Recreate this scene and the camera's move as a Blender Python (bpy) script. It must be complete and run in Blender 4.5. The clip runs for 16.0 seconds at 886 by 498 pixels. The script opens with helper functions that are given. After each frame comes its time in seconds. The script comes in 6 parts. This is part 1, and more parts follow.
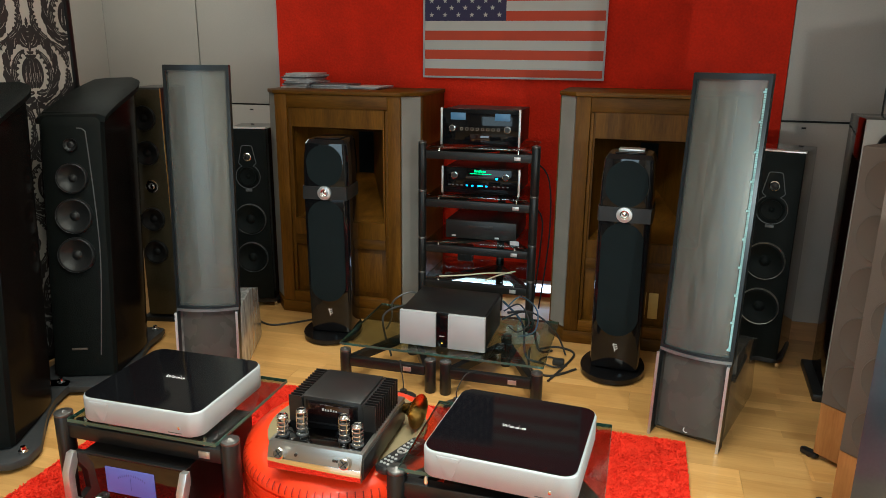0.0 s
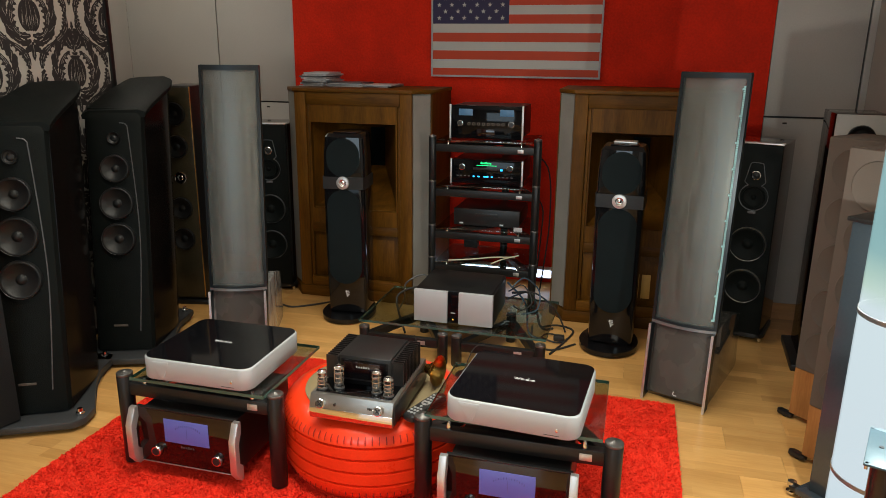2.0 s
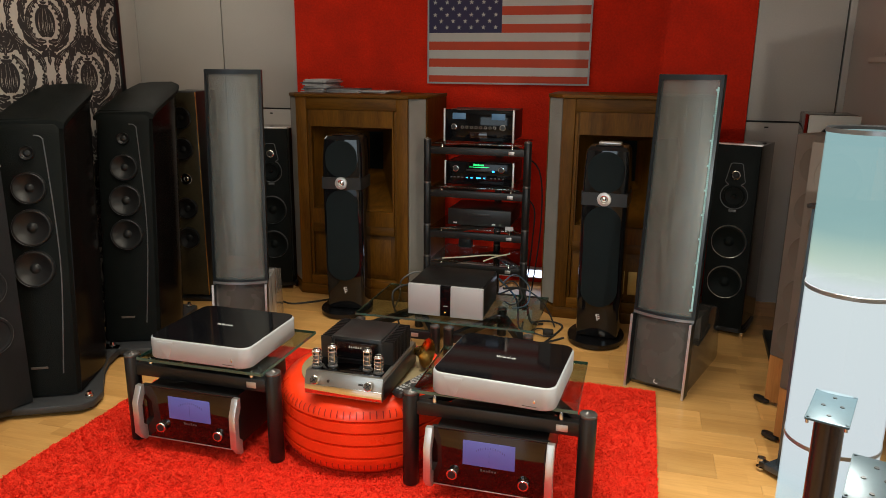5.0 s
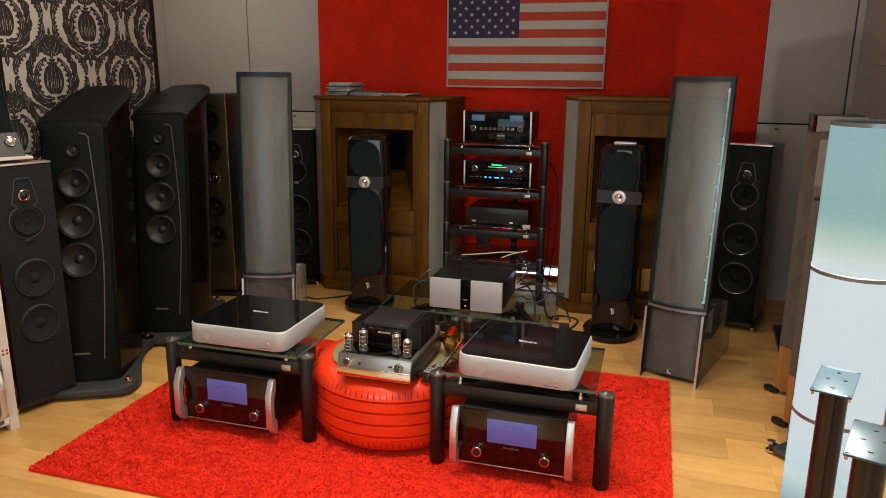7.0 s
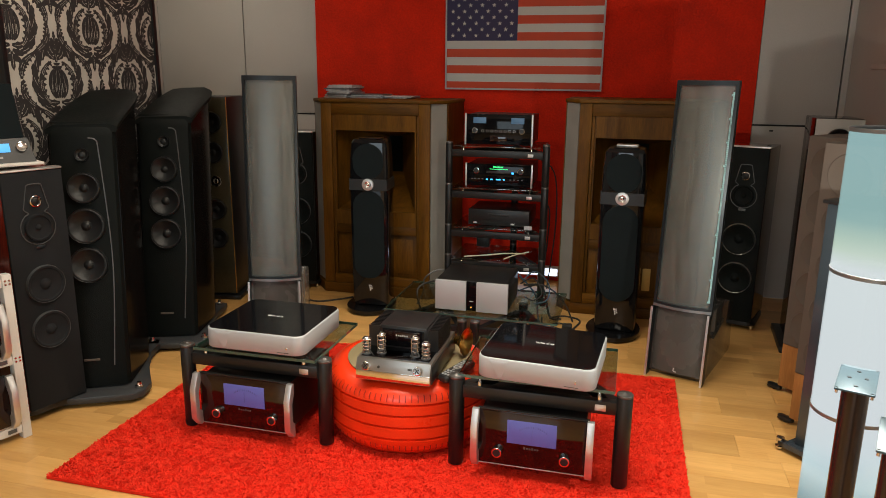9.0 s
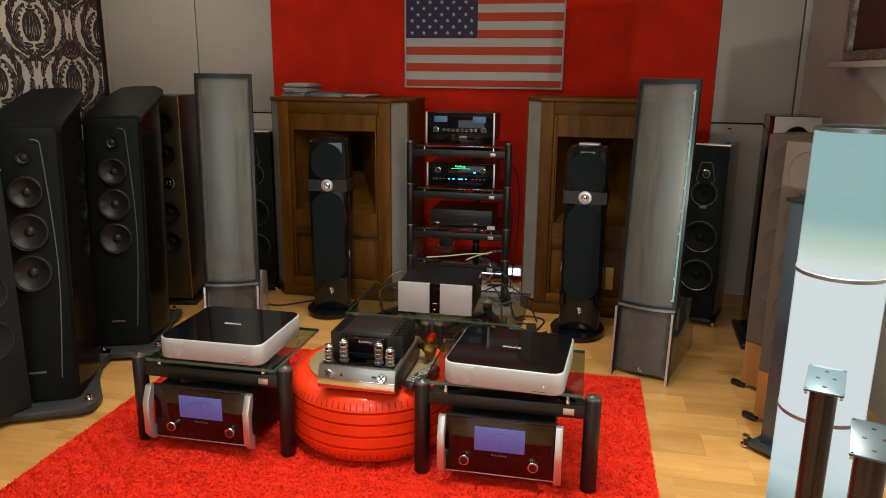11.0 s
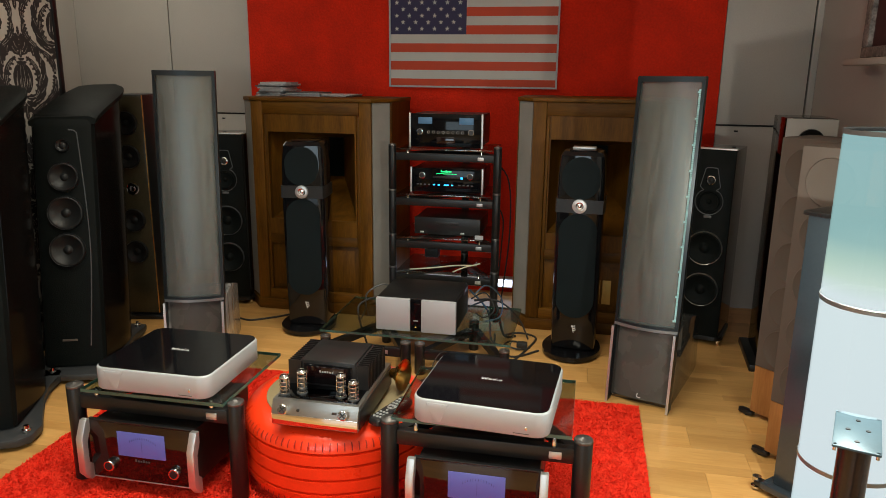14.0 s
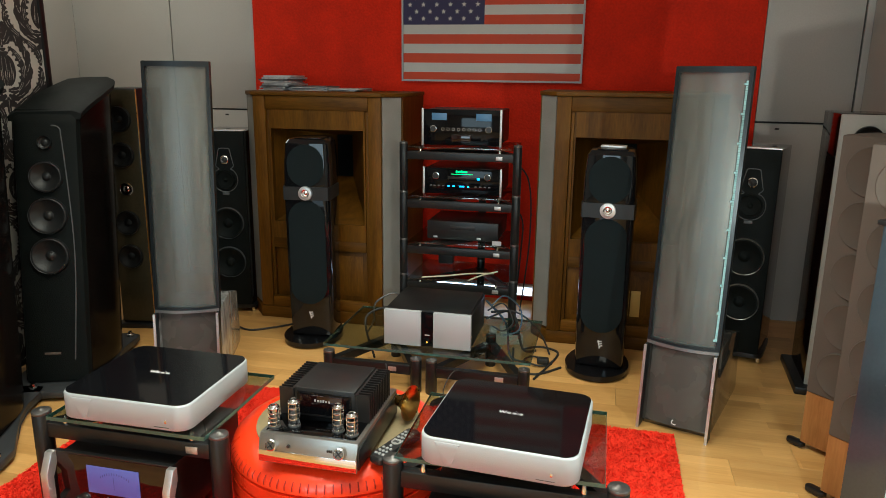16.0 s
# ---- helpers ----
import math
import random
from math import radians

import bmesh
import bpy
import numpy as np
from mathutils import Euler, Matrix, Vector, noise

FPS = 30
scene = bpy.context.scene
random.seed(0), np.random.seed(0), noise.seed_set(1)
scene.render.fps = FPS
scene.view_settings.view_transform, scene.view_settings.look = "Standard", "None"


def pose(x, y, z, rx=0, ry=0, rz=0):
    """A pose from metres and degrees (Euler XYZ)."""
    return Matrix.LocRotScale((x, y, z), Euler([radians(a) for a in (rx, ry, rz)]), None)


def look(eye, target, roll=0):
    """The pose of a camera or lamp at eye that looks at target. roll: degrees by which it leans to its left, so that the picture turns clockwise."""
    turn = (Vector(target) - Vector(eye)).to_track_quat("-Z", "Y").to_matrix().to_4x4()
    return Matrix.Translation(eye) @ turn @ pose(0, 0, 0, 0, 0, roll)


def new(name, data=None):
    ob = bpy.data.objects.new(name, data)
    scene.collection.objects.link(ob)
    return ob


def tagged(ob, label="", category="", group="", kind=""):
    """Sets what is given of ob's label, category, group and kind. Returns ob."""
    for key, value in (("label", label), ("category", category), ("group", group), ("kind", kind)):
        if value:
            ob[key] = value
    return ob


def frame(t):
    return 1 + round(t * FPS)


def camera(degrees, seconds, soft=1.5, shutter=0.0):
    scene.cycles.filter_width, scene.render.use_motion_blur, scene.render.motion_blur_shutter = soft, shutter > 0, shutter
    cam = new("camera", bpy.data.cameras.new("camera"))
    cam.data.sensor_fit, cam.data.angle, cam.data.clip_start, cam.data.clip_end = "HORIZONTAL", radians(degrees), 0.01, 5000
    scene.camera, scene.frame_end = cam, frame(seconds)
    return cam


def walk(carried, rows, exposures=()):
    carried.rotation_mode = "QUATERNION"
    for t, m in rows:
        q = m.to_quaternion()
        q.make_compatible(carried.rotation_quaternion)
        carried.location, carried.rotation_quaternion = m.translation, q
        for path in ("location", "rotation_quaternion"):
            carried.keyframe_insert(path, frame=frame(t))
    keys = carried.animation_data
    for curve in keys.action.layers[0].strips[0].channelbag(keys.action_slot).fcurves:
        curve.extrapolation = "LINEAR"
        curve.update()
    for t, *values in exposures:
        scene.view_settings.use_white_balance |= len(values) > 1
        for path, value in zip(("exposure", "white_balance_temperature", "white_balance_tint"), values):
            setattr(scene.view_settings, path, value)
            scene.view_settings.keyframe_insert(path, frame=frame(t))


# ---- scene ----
cam = camera(63.6, 16.0, 0.9)
PATH = [
    (0, (0.406, 0.16, 1.565), (-0.108, 2.019, 1.036), 0.6),
    (0.5, (0.421, 0.081, 1.568), (-0.094, 1.94, 1.04), 0.6),
    (1, (0.419, -0.025, 1.572), (-0.091, 1.836, 1.046), 0.7),
    (1.5, (0.419, -0.111, 1.573), (-0.085, 1.751, 1.046), 0.7),
    (2, (0.412, -0.181, 1.573), (-0.087, 1.682, 1.042), 0.6),
    (2.5, (0.421, -0.215, 1.568), (-0.071, 1.649, 1.034), 0.5),
    (3, (0.432, -0.225, 1.556), (-0.058, 1.639, 1.022), 0.6),
    (3.5, (0.462, -0.242, 1.552), (-0.029, 1.622, 1.02), 0.6),
    (6, (0.536, -0.45, 1.49), (0.002, 1.419, 1.022), 0.6),
    (6.5, (0.529, -0.498, 1.486), (-0.011, 1.37, 1.018), 0.6),
    (7, (0.513, -0.527, 1.489), (-0.03, 1.34, 1.019), 0.6),
    (7.5, (0.475, -0.548, 1.491), (-0.071, 1.318, 1.02), 0.7),
    (8, (0.445, -0.572, 1.501), (-0.091, 1.296, 1.029), 0.6),
    (8.5, (0.405, -0.583, 1.512), (-0.107, 1.291, 1.038), 0.7),
    (9, (0.375, -0.59, 1.512), (-0.112, 1.291, 1.04), 0.6),
    (9.5, (0.355, -0.592, 1.515), (-0.099, 1.297, 1.042), 0.6),
    (12, (0.346, -0.406, 1.513), (-0.018, 1.502, 1.035), 0.6),
    (12.5, (0.356, -0.337, 1.514), (-0.009, 1.57, 1.035), 0.6),
    (13, (0.371, -0.275, 1.518), (-0.001, 1.631, 1.039), 0.7),
    (13.5, (0.376, -0.224, 1.507), (0.002, 1.682, 1.032), 0.7),
    (14, (0.384, -0.178, 1.493), (-0.001, 1.727, 1.021), 0.7),
    (14.5, (0.383, -0.112, 1.487), (-0.016, 1.79, 1.013), 0.7),
    (15, (0.381, -0.02, 1.479), (-0.032, 1.878, 1.003), 0.7),
    (15.5, (0.363, 0.072, 1.465), (-0.061, 1.968, 0.988), 0.7),
    (16, (0.332, 0.136, 1.46), (-0.099, 2.03, 0.984), 0.7),
]
EXPOSURES = [(0, 0.24, 5650, -3), (1.0, 0.08, 5850, 0), (2.0, -0.05, 6050, 4), (3.5, -0.09, 6200, 5), (7.0, -0.13, 6400, 8), (10.0, -0.12, 6450, 8), (12.5, -0.08, 6300, 4), (14.0, -0.02, 6200, 3), (15.0, 0.08, 6000, 0), (16.0, 0.22, 5750, -3)]
walk(cam, [(t, look(eye, target, roll)) for t, eye, target, roll in PATH], EXPOSURES)

# ---- world and lamps ----
world = bpy.data.worlds.new("world")
scene.world = world
world.use_nodes = True
world.node_tree.nodes["Background"].inputs[0].default_value = (0.55, 0.68, 0.9, 1)
world.node_tree.nodes["Background"].inputs[1].default_value = 0.3


def area(name, m, w, h, power, color):
    d = bpy.data.lights.new(name, "AREA")
    d.shape, d.size, d.size_y, d.energy, d.color = "RECTANGLE", w, h, power, color
    ob = new(name, d)
    ob.matrix_world = m
    return ob


WARM, COOL = (1.0, 0.89, 0.73), (0.80, 0.93, 1.0)
# Unseen overhead lamps; the last two are added to brighten the left side
for lx, ly, size, power, spread in ((-0.3, 1.4, 0.8, 33, 125), (-0.5, 2.9, 0.6, 9, 115), (0.2, -1.5, 0.8, 32, 150), (-1.55, 1.9, 0.5, 15, 170), (-2.75, 3.9, 0.4, 6, 170)):
    area("ceiling_light", pose(lx, ly, 2.74), size, size, power, WARM).data.spread = radians(spread)
area("window_light", look((-0.6, -3.4, 1.5), (-0.4, 2.0, 0.7)), 2.6, 1.5, 46, COOL)

bulb = bpy.data.lights.new("lamp_bulb_light", "POINT")
bulb.energy, bulb.color, bulb.shadow_soft_size = 100, (1.0, 0.93, 0.80), 0.015
new("lamp_bulb_light", bulb).location = (1.108, 1.72, 1.06)

# ---- materials ----
def surf(name, base, rough=0.5, metal=0.0, var=0.12, scale=6.0, fine=90.0, bump=0.0, coat=0.0, spec=0.5, stretch=(1, 1, 1), rvar=0.08):
    """A procedural surface: two scales of colour change, a rough map and a fine relief."""
    m = bpy.data.materials.new(name)
    m.use_nodes = True
    nt = m.node_tree
    p = nt.nodes["Principled BSDF"]
    N, L = nt.nodes.new, nt.links.new
    co, mp = N("ShaderNodeTexCoord"), N("ShaderNodeMapping")
    mp.inputs["Scale"].default_value = stretch
    L(co.outputs["Object"], mp.inputs["Vector"])
    a, b = N("ShaderNodeTexNoise"), N("ShaderNodeTexNoise")
    a.inputs["Scale"].default_value, b.inputs["Scale"].default_value = scale, fine
    a.inputs["Detail"].default_value, b.inputs["Detail"].default_value = 4, 3
    L(mp.outputs[0], a.inputs["Vector"]), L(mp.outputs[0], b.inputs["Vector"])
    mix = N("ShaderNodeMath")
    mix.operation = "MULTIPLY_ADD"
    mix.inputs[1].default_value = 0.6
    half = N("ShaderNodeMath")
    half.operation = "MULTIPLY"
    half.inputs[1].default_value = 0.4
    L(b.outputs[0], half.inputs[0]), L(a.outputs[0], mix.inputs[0]), L(half.outputs[0], mix.inputs[2])
    ramp = N("ShaderNodeValToRGB")
    ramp.color_ramp.elements[0].position, ramp.color_ramp.elements[1].position = 0.3, 0.7
    ramp.color_ramp.elements[0].color = (*[max(c * (1 - var), 0) for c in base], 1)
    ramp.color_ramp.elements[1].color = (*[min(c * (1 + var), 1) for c in base], 1)
    L(mix.outputs[0], ramp.inputs[0]), L(ramp.outputs[0], p.inputs["Base Color"])
    rr = N("ShaderNodeMapRange")
    rr.inputs[3].default_value, rr.inputs[4].default_value = max(rough - rvar, 0.02), min(rough + rvar, 1)
    L(a.outputs[0], rr.inputs[0]), L(rr.outputs[0], p.inputs["Roughness"])
    p.inputs["Metallic"].default_value = metal
    p.inputs["Specular IOR Level"].default_value = spec
    p.inputs["Coat Weight"].default_value, p.inputs["Coat Roughness"].default_value = coat, 0.05
    if bump:
        bp = N("ShaderNodeBump")
        bp.inputs["Strength"].default_value, bp.inputs["Distance"].default_value = bump, 0.004
        L(b.outputs[0], bp.inputs["Height"]), L(bp.outputs[0], p.inputs["Normal"])
    return m


def glow(name, color, strength, rough=0.3):
    m = surf(name, color, rough, var=0.03)
    p = m.node_tree.nodes["Principled BSDF"]
    p.inputs["Emission Color"].default_value, p.inputs["Emission Strength"].default_value = (*color, 1), strength
    return m


def glass_like(name, color, rough=0.02):
    m = bpy.data.materials.new(name)
    m.use_nodes = True
    p = m.node_tree.nodes["Principled BSDF"]
    p.inputs["Base Color"].default_value = (*color, 1)
    p.inputs["Transmission Weight"].default_value, p.inputs["Roughness"].default_value, p.inputs["IOR"].default_value = 1.0, rough, 1.45
    return m


def wood(name, dark, light, rough, along="Z", rings=9.0, coat=0.0, strips=0.0, spec=0.5):
    """Wood with grain that runs along one axis of the object, and a tone of its own for each object."""
    m = bpy.data.materials.new(name)
    m.use_nodes = True
    nt = m.node_tree
    p = nt.nodes["Principled BSDF"]
    N, L = nt.nodes.new, nt.links.new
    co, mp, info = N("ShaderNodeTexCoord"), N("ShaderNodeMapping"), N("ShaderNodeObjectInfo")
    mp.inputs["Scale"].default_value = {"X": (0.12, 1, 1), "Y": (1, 0.12, 1), "Z": (1, 1, 0.12)}[along]
    move = N("ShaderNodeVectorMath")
    move.operation = "MULTIPLY_ADD"
    move.inputs[1].default_value = (17, 31, 23)
    comb = N("ShaderNodeCombineXYZ")
    for k in range(3):
        L(info.outputs["Random"], comb.inputs[k])
    L(comb.outputs[0], move.inputs[0]), L(co.outputs["Object"], move.inputs[2])
    L(move.outputs[0], mp.inputs["Vector"])
    a, b = N("ShaderNodeTexNoise"), N("ShaderNodeTexNoise")
    a.inputs["Scale"].default_value, a.inputs["Detail"].default_value, a.inputs["Distortion"].default_value = rings, 6, 1.2
    b.inputs["Scale"].default_value, b.inputs["Detail"].default_value = rings * 14, 3
    L(mp.outputs[0], a.inputs["Vector"]), L(mp.outputs[0], b.inputs["Vector"])
    mix = N("ShaderNodeMath")
    mix.operation = "MULTIPLY_ADD"
    mix.inputs[1].default_value = 0.65
    half = N("ShaderNodeMath")
    half.operation = "MULTIPLY"
    half.inputs[1].default_value = 0.35
    L(b.outputs[0], half.inputs[0]), L(a.outputs[0], mix.inputs[0]), L(half.outputs[0], mix.inputs[2])
    ramp = N("ShaderNodeValToRGB")
    ramp.color_ramp.elements[0].position, ramp.color_ramp.elements[1].position = 0.35, 0.66
    ramp.color_ramp.elements[0].color, ramp.color_ramp.elements[1].color = (*dark, 1), (*light, 1)
    hsv = N("ShaderNodeHueSaturation")
    val = N("ShaderNodeMapRange")
    val.inputs[3].default_value, val.inputs[4].default_value = 0.86, 1.12
    L(info.outputs["Random"], val.inputs[0]), L(val.outputs[0], hsv.inputs["Value"])
    L(mix.outputs[0], ramp.inputs[0]), L(ramp.outputs[0], hsv.inputs["Color"])
    tone = hsv
    if strips:
        br, mv, cx, tone = N("ShaderNodeTexBrick"), N("ShaderNodeVectorMath"), N("ShaderNodeCombineXYZ"), N("ShaderNodeMix")
        mv.operation, tone.data_type, tone.blend_type = "MULTIPLY_ADD", "RGBA", "MULTIPLY"
        mv.inputs[1].default_value = (9, 0, 0)
        L(info.outputs["Random"], cx.inputs[0]), L(cx.outputs[0], mv.inputs[0]), L(co.outputs["Object"], mv.inputs[2]), L(mv.outputs[0], br.inputs["Vector"])
        br.inputs["Scale"].default_value, br.inputs["Brick Width"].default_value, br.inputs["Row Height"].default_value = 1.0, 0.41, strips
        br.inputs["Mortar Size"].default_value, br.inputs["Color1"].default_value, br.inputs["Color2"].default_value = 0.0, (0.80, 0.76, 0.70, 1), (1.0, 1.0, 1.0, 1)
        tone.inputs[0].default_value = 1.0
        L(hsv.outputs[0], tone.inputs[6]), L(br.outputs[0], tone.inputs[7])
    L(tone.outputs[2 if strips else 0], p.inputs["Base Color"])
    p.inputs["Roughness"].default_value, p.inputs["Coat Weight"].default_value, p.inputs["Coat Roughness"].default_value = rough, coat, 0.12
    p.inputs["Specular IOR Level"].default_value = spec
    bp = N("ShaderNodeBump")
    bp.inputs["Strength"].default_value, bp.inputs["Distance"].default_value = 0.12, 0.002
    L(b.outputs[0], bp.inputs["Height"]), L(bp.outputs[0], p.inputs["Normal"])
    return m


RED_WALL = surf("red_wall_paint", (0.68, 0.021, 0.003), 0.75, var=0.22, scale=5, fine=75, bump=1.0, spec=0.2)
WHITE_WALL = surf("off_white_wall_paint", (0.50, 0.475, 0.44), 0.6, var=0.07, scale=2.5, fine=110, bump=0.25)
CEILING = surf("ceiling_paint", (0.7, 0.68, 0.64), 0.8, var=0.04)
DARK_GAP = surf("dark_joint", (0.03, 0.028, 0.026), 0.7)
PLANK = wood("beech_laminate", (0.60, 0.325, 0.10), (0.74, 0.44, 0.155), 0.30, "X", 7.0, 0.0, 0.0633)
WALNUT = wood("walnut_veneer", (0.072, 0.029, 0.0023), (0.158, 0.066, 0.0052), 0.5, "Z", 10.0, 0.0, 0.0, 0.2)
WALNUT_X = wood("walnut_veneer_across", (0.072, 0.029, 0.0023), (0.158, 0.066, 0.0052), 0.5, "X", 10.0, 0.0, 0.0, 0.2)
OAK = wood("honey_oak_veneer", (0.27, 0.11, 0.03), (0.42, 0.19, 0.06), 0.4, "Z", 10.0)
MAHOGANY = wood("red_mahogany_gloss", (0.14, 0.010, 0.005), (0.28, 0.026, 0.012), 0.2, "Z", 8.0, 0.2)
PIANO = surf("piano_black_lacquer", (0.006, 0.006, 0.007), 0.06, var=0.2, coat=0.2, rvar=0.03, spec=0.3)
BROWNBLACK = surf("dark_brown_gloss", (0.006, 0.0045, 0.004), 0.16, var=0.3, rvar=0.04, spec=0.05)
SATIN = surf("satin_black", (0.009, 0.009, 0.0095), 0.38, var=0.2, bump=0.05)
LEATHER = surf("black_leather", (0.0062, 0.0078, 0.0075), 0.5, var=0.2, scale=12, fine=260, bump=0.4, spec=0.08)
CLOTH = surf("black_grille_cloth", (0.009, 0.014, 0.016), 0.95, var=0.25, fine=420, bump=0.6, spec=0.15)
GREYCLOTH = surf("grey_grille_cloth", (0.25, 0.24, 0.22), 0.95, var=0.12, fine=420, bump=0.6, spec=0.1)
TAUPE = surf("taupe_grille_cloth", (0.125, 0.102, 0.088), 0.9, var=0.08, fine=420, bump=0.4, spec=0.15)
TAUPE_CONE = surf("taupe_cone_cover", (0.092, 0.073, 0.060), 0.75, var=0.1, fine=300, bump=0.3)
CONE = surf("black_cone", (0.007, 0.007, 0.0075), 0.55, var=0.2, fine=200, bump=0.15, spec=0.2)
CONE_GREY = surf("grey_pulp_cone", (0.014, 0.0145, 0.015), 0.38, var=0.15, fine=200, bump=0.15, spec=0.3)
RUBBER = surf("black_rubber", (0.02, 0.02, 0.02), 0.6, var=0.2)
TRIM = surf("dark_grey_trim", (0.12, 0.125, 0.13), 0.4, 0.4)
CHROME = surf("chrome", (0.75, 0.75, 0.76), 0.08, 1.0, var=0.03, rvar=0.03)
ALU = surf("brushed_aluminium", (0.68, 0.67, 0.66), 0.38, 0.85, var=0.06, fine=240, stretch=(1, 1, 12), bump=0.08)
WHITE_ALU = surf("bead_blasted_aluminium", (0.46, 0.49, 0.52), 0.45, 0.15, var=0.03, fine=400, bump=0.1)
STEEL = surf("polished_steel", (0.62, 0.60, 0.58), 0.12, 1.0, var=0.05, rvar=0.04)
GREYPAINT = surf("light_grey_lacquer", (0.42, 0.42, 0.40), 0.35, var=0.05)
WHITE_STEEL = surf("white_powder_coat", (0.66, 0.64, 0.60), 0.4, var=0.05)
DARK_MIRROR = surf("dark_mirror_steel", (0.10, 0.10, 0.105), 0.05, 1.0, var=0.05, rvar=0.02)
CAP_GREY = surf("grey_turned_metal", (0.16, 0.155, 0.15), 0.32, 0.8, var=0.1)
BRASS_PLATE = surf("satin_brass_plate", (0.62, 0.40, 0.11), 0.5, 0.3, var=0.08)
NICKEL = surf("brushed_nickel", (0.36, 0.345, 0.32), 0.34, 0.9, var=0.06, fine=260, stretch=(0.2, 1, 8), bump=0.05)
BRASS = surf("aged_brass", (0.55, 0.34, 0.09), 0.28, 1.0, var=0.2, scale=14)
BLACK_GLASS = surf("black_glass_panel", (0.004, 0.004, 0.005), 0.06, var=0.1, rvar=0.02, spec=0.22)
RED_GLASS = surf("dark_faceplate_glass", (0.012, 0.003, 0.003), 0.05, var=0.1, rvar=0.02, spec=0.6)
TABLE_GLASS = bpy.data.materials.new("clear_green_glass")
TABLE_GLASS.use_nodes = True
nt = TABLE_GLASS.node_tree
gt, gg, gm = nt.nodes.new("ShaderNodeBsdfTransparent"), nt.nodes.new("ShaderNodeBsdfGlossy"), nt.nodes.new("ShaderNodeMixShader")
gt.inputs[0].default_value, gg.inputs[0].default_value = (0.66, 0.72, 0.68, 1), (0.9, 0.95, 0.93, 1)
gg.inputs["Roughness"].default_value, gm.inputs[0].default_value = 0.02, 0.14
nt.links.new(gt.outputs[0], gm.inputs[1]), nt.links.new(gg.outputs[0], gm.inputs[2])
nt.links.new(gm.outputs[0], nt.nodes["Material Output"].inputs[0])
TUBE_GLASS = glass_like("valve_glass", (0.95, 0.95, 0.95))
RED_RUBBER = surf("red_painted_rubber", (0.90, 0.045, 0.008), 0.30, var=0.10, scale=9, fine=160, bump=0.12, coat=0.35)
RUG_BASE = surf("red_rug_backing", (0.75, 0.030, 0.013), 0.95, var=0.2, scale=14, fine=160, bump=0.6, spec=0.1)
BEIGE = surf("beige_disc", (0.26, 0.21, 0.115), 0.5, var=0.1)
PLASTIC = surf("black_plastic", (0.018, 0.018, 0.019), 0.35, var=0.15)
KEY_GREY = surf("grey_rubber_keys", (0.34, 0.35, 0.35), 0.6)
PAPER = surf("printed_paper_edges", (0.42, 0.42, 0.44), 0.6, var=0.3, scale=60)
CREAM = surf("cream_wallpaper", (0.60, 0.57, 0.52), 0.7, var=0.05, fine=220, bump=0.15)
INK = surf("black_flock_print", (0.034, 0.030, 0.031), 0.8, var=0.4, scale=45, fine=300, bump=0.3)
FLAG_RED = surf("flag_red_print", (0.56, 0.055, 0.013), 0.6, var=0.08, fine=300, bump=0.1)
FLAG_WHITE = surf("flag_white_print", (0.56, 0.56, 0.54), 0.6, var=0.05, fine=300, bump=0.1)
FLAG_BLUE = surf("flag_blue_print", (0.026, 0.022, 0.085), 0.6, var=0.1, fine=300, bump=0.1)
METER = glow("blue_meter_glass", (0.095, 0.105, 0.36), 0.30)
SCALE_BLUE = glow("dark_blue_scale", (0.05, 0.05, 0.20), 0.2)
SCREEN_BLUE = glow("blue_display", (0.10, 0.42, 0.85), 0.7)
SCREEN_DIM = glow("dim_blue_display", (0.06, 0.13, 0.22), 0.30)
LED_GREEN = glow("green_lettering_light", (0.05, 0.9, 0.25), 1.2)
LED_CYAN = glow("cyan_display_light", (0.05, 0.45, 0.95), 1.6)
LED_AMBER = glow("amber_dot_light", (1.0, 0.45, 0.05), 1.5)
LED_WHITE = glow("white_led_strip", (0.70, 0.78, 1.0), 3.2)
STRIP_VIOLET = glow("dim_violet_strip", (0.40, 0.36, 0.58), 0.7)
SIGN_GREY = surf("pale_lettering_paint", (0.45, 0.45, 0.46), 0.5)
SIGN_WHITE = surf("white_badge_paint", (0.75, 0.75, 0.76), 0.4)


BLUECABLE = surf("blue_grey_cable", (0.05, 0.085, 0.12), 0.4)
CREAMCABLE = surf("cream_cable", (0.62, 0.55, 0.38), 0.5)
GOLD = surf("gold_anodised", (0.62, 0.36, 0.08), 0.3, 0.9, var=0.05)
OLIVE = surf("olive_black_gloss", (0.040, 0.034, 0.020), 0.16, var=0.3, spec=0.4)
BLUEBLACK = surf("blue_black_lacquer", (0.03, 0.04, 0.05), 0.25, var=0.15, coat=0.3)
SATIN_GLOSS = surf("dark_brown_pole", (0.03, 0.02, 0.018), 0.18, 0.3, var=0.2)
PLATE_BLUE = surf("grey_blue_steel_plate", (0.06, 0.105, 0.135), 0.45, 0.3, var=0.1)
MAHOGANY_DARK = wood("dark_red_gloss_veneer", (0.004, 0.0018, 0.0018), (0.010, 0.0025, 0.002), 0.10, "Z", 8.0, 0.1)
WRAP = surf("silver_wrapped_cases", (0.55, 0.55, 0.54), 0.22, 0.5, var=0.6, scale=30, stretch=(1, 1, 0.2))
DARKRED = surf("dark_red_canvas", (0.05, 0.015, 0.015), 0.6, var=0.5, scale=5)
ROUGHFRAME = surf("mottled_frame", (0.22, 0.19, 0.175), 0.7, var=0.85, scale=25, bump=0.8)
RUG_PILE = surf("red_shag_pile", (0.84, 0.040, 0.016), 0.85, var=0.12, scale=18, fine=160, spec=0.2)
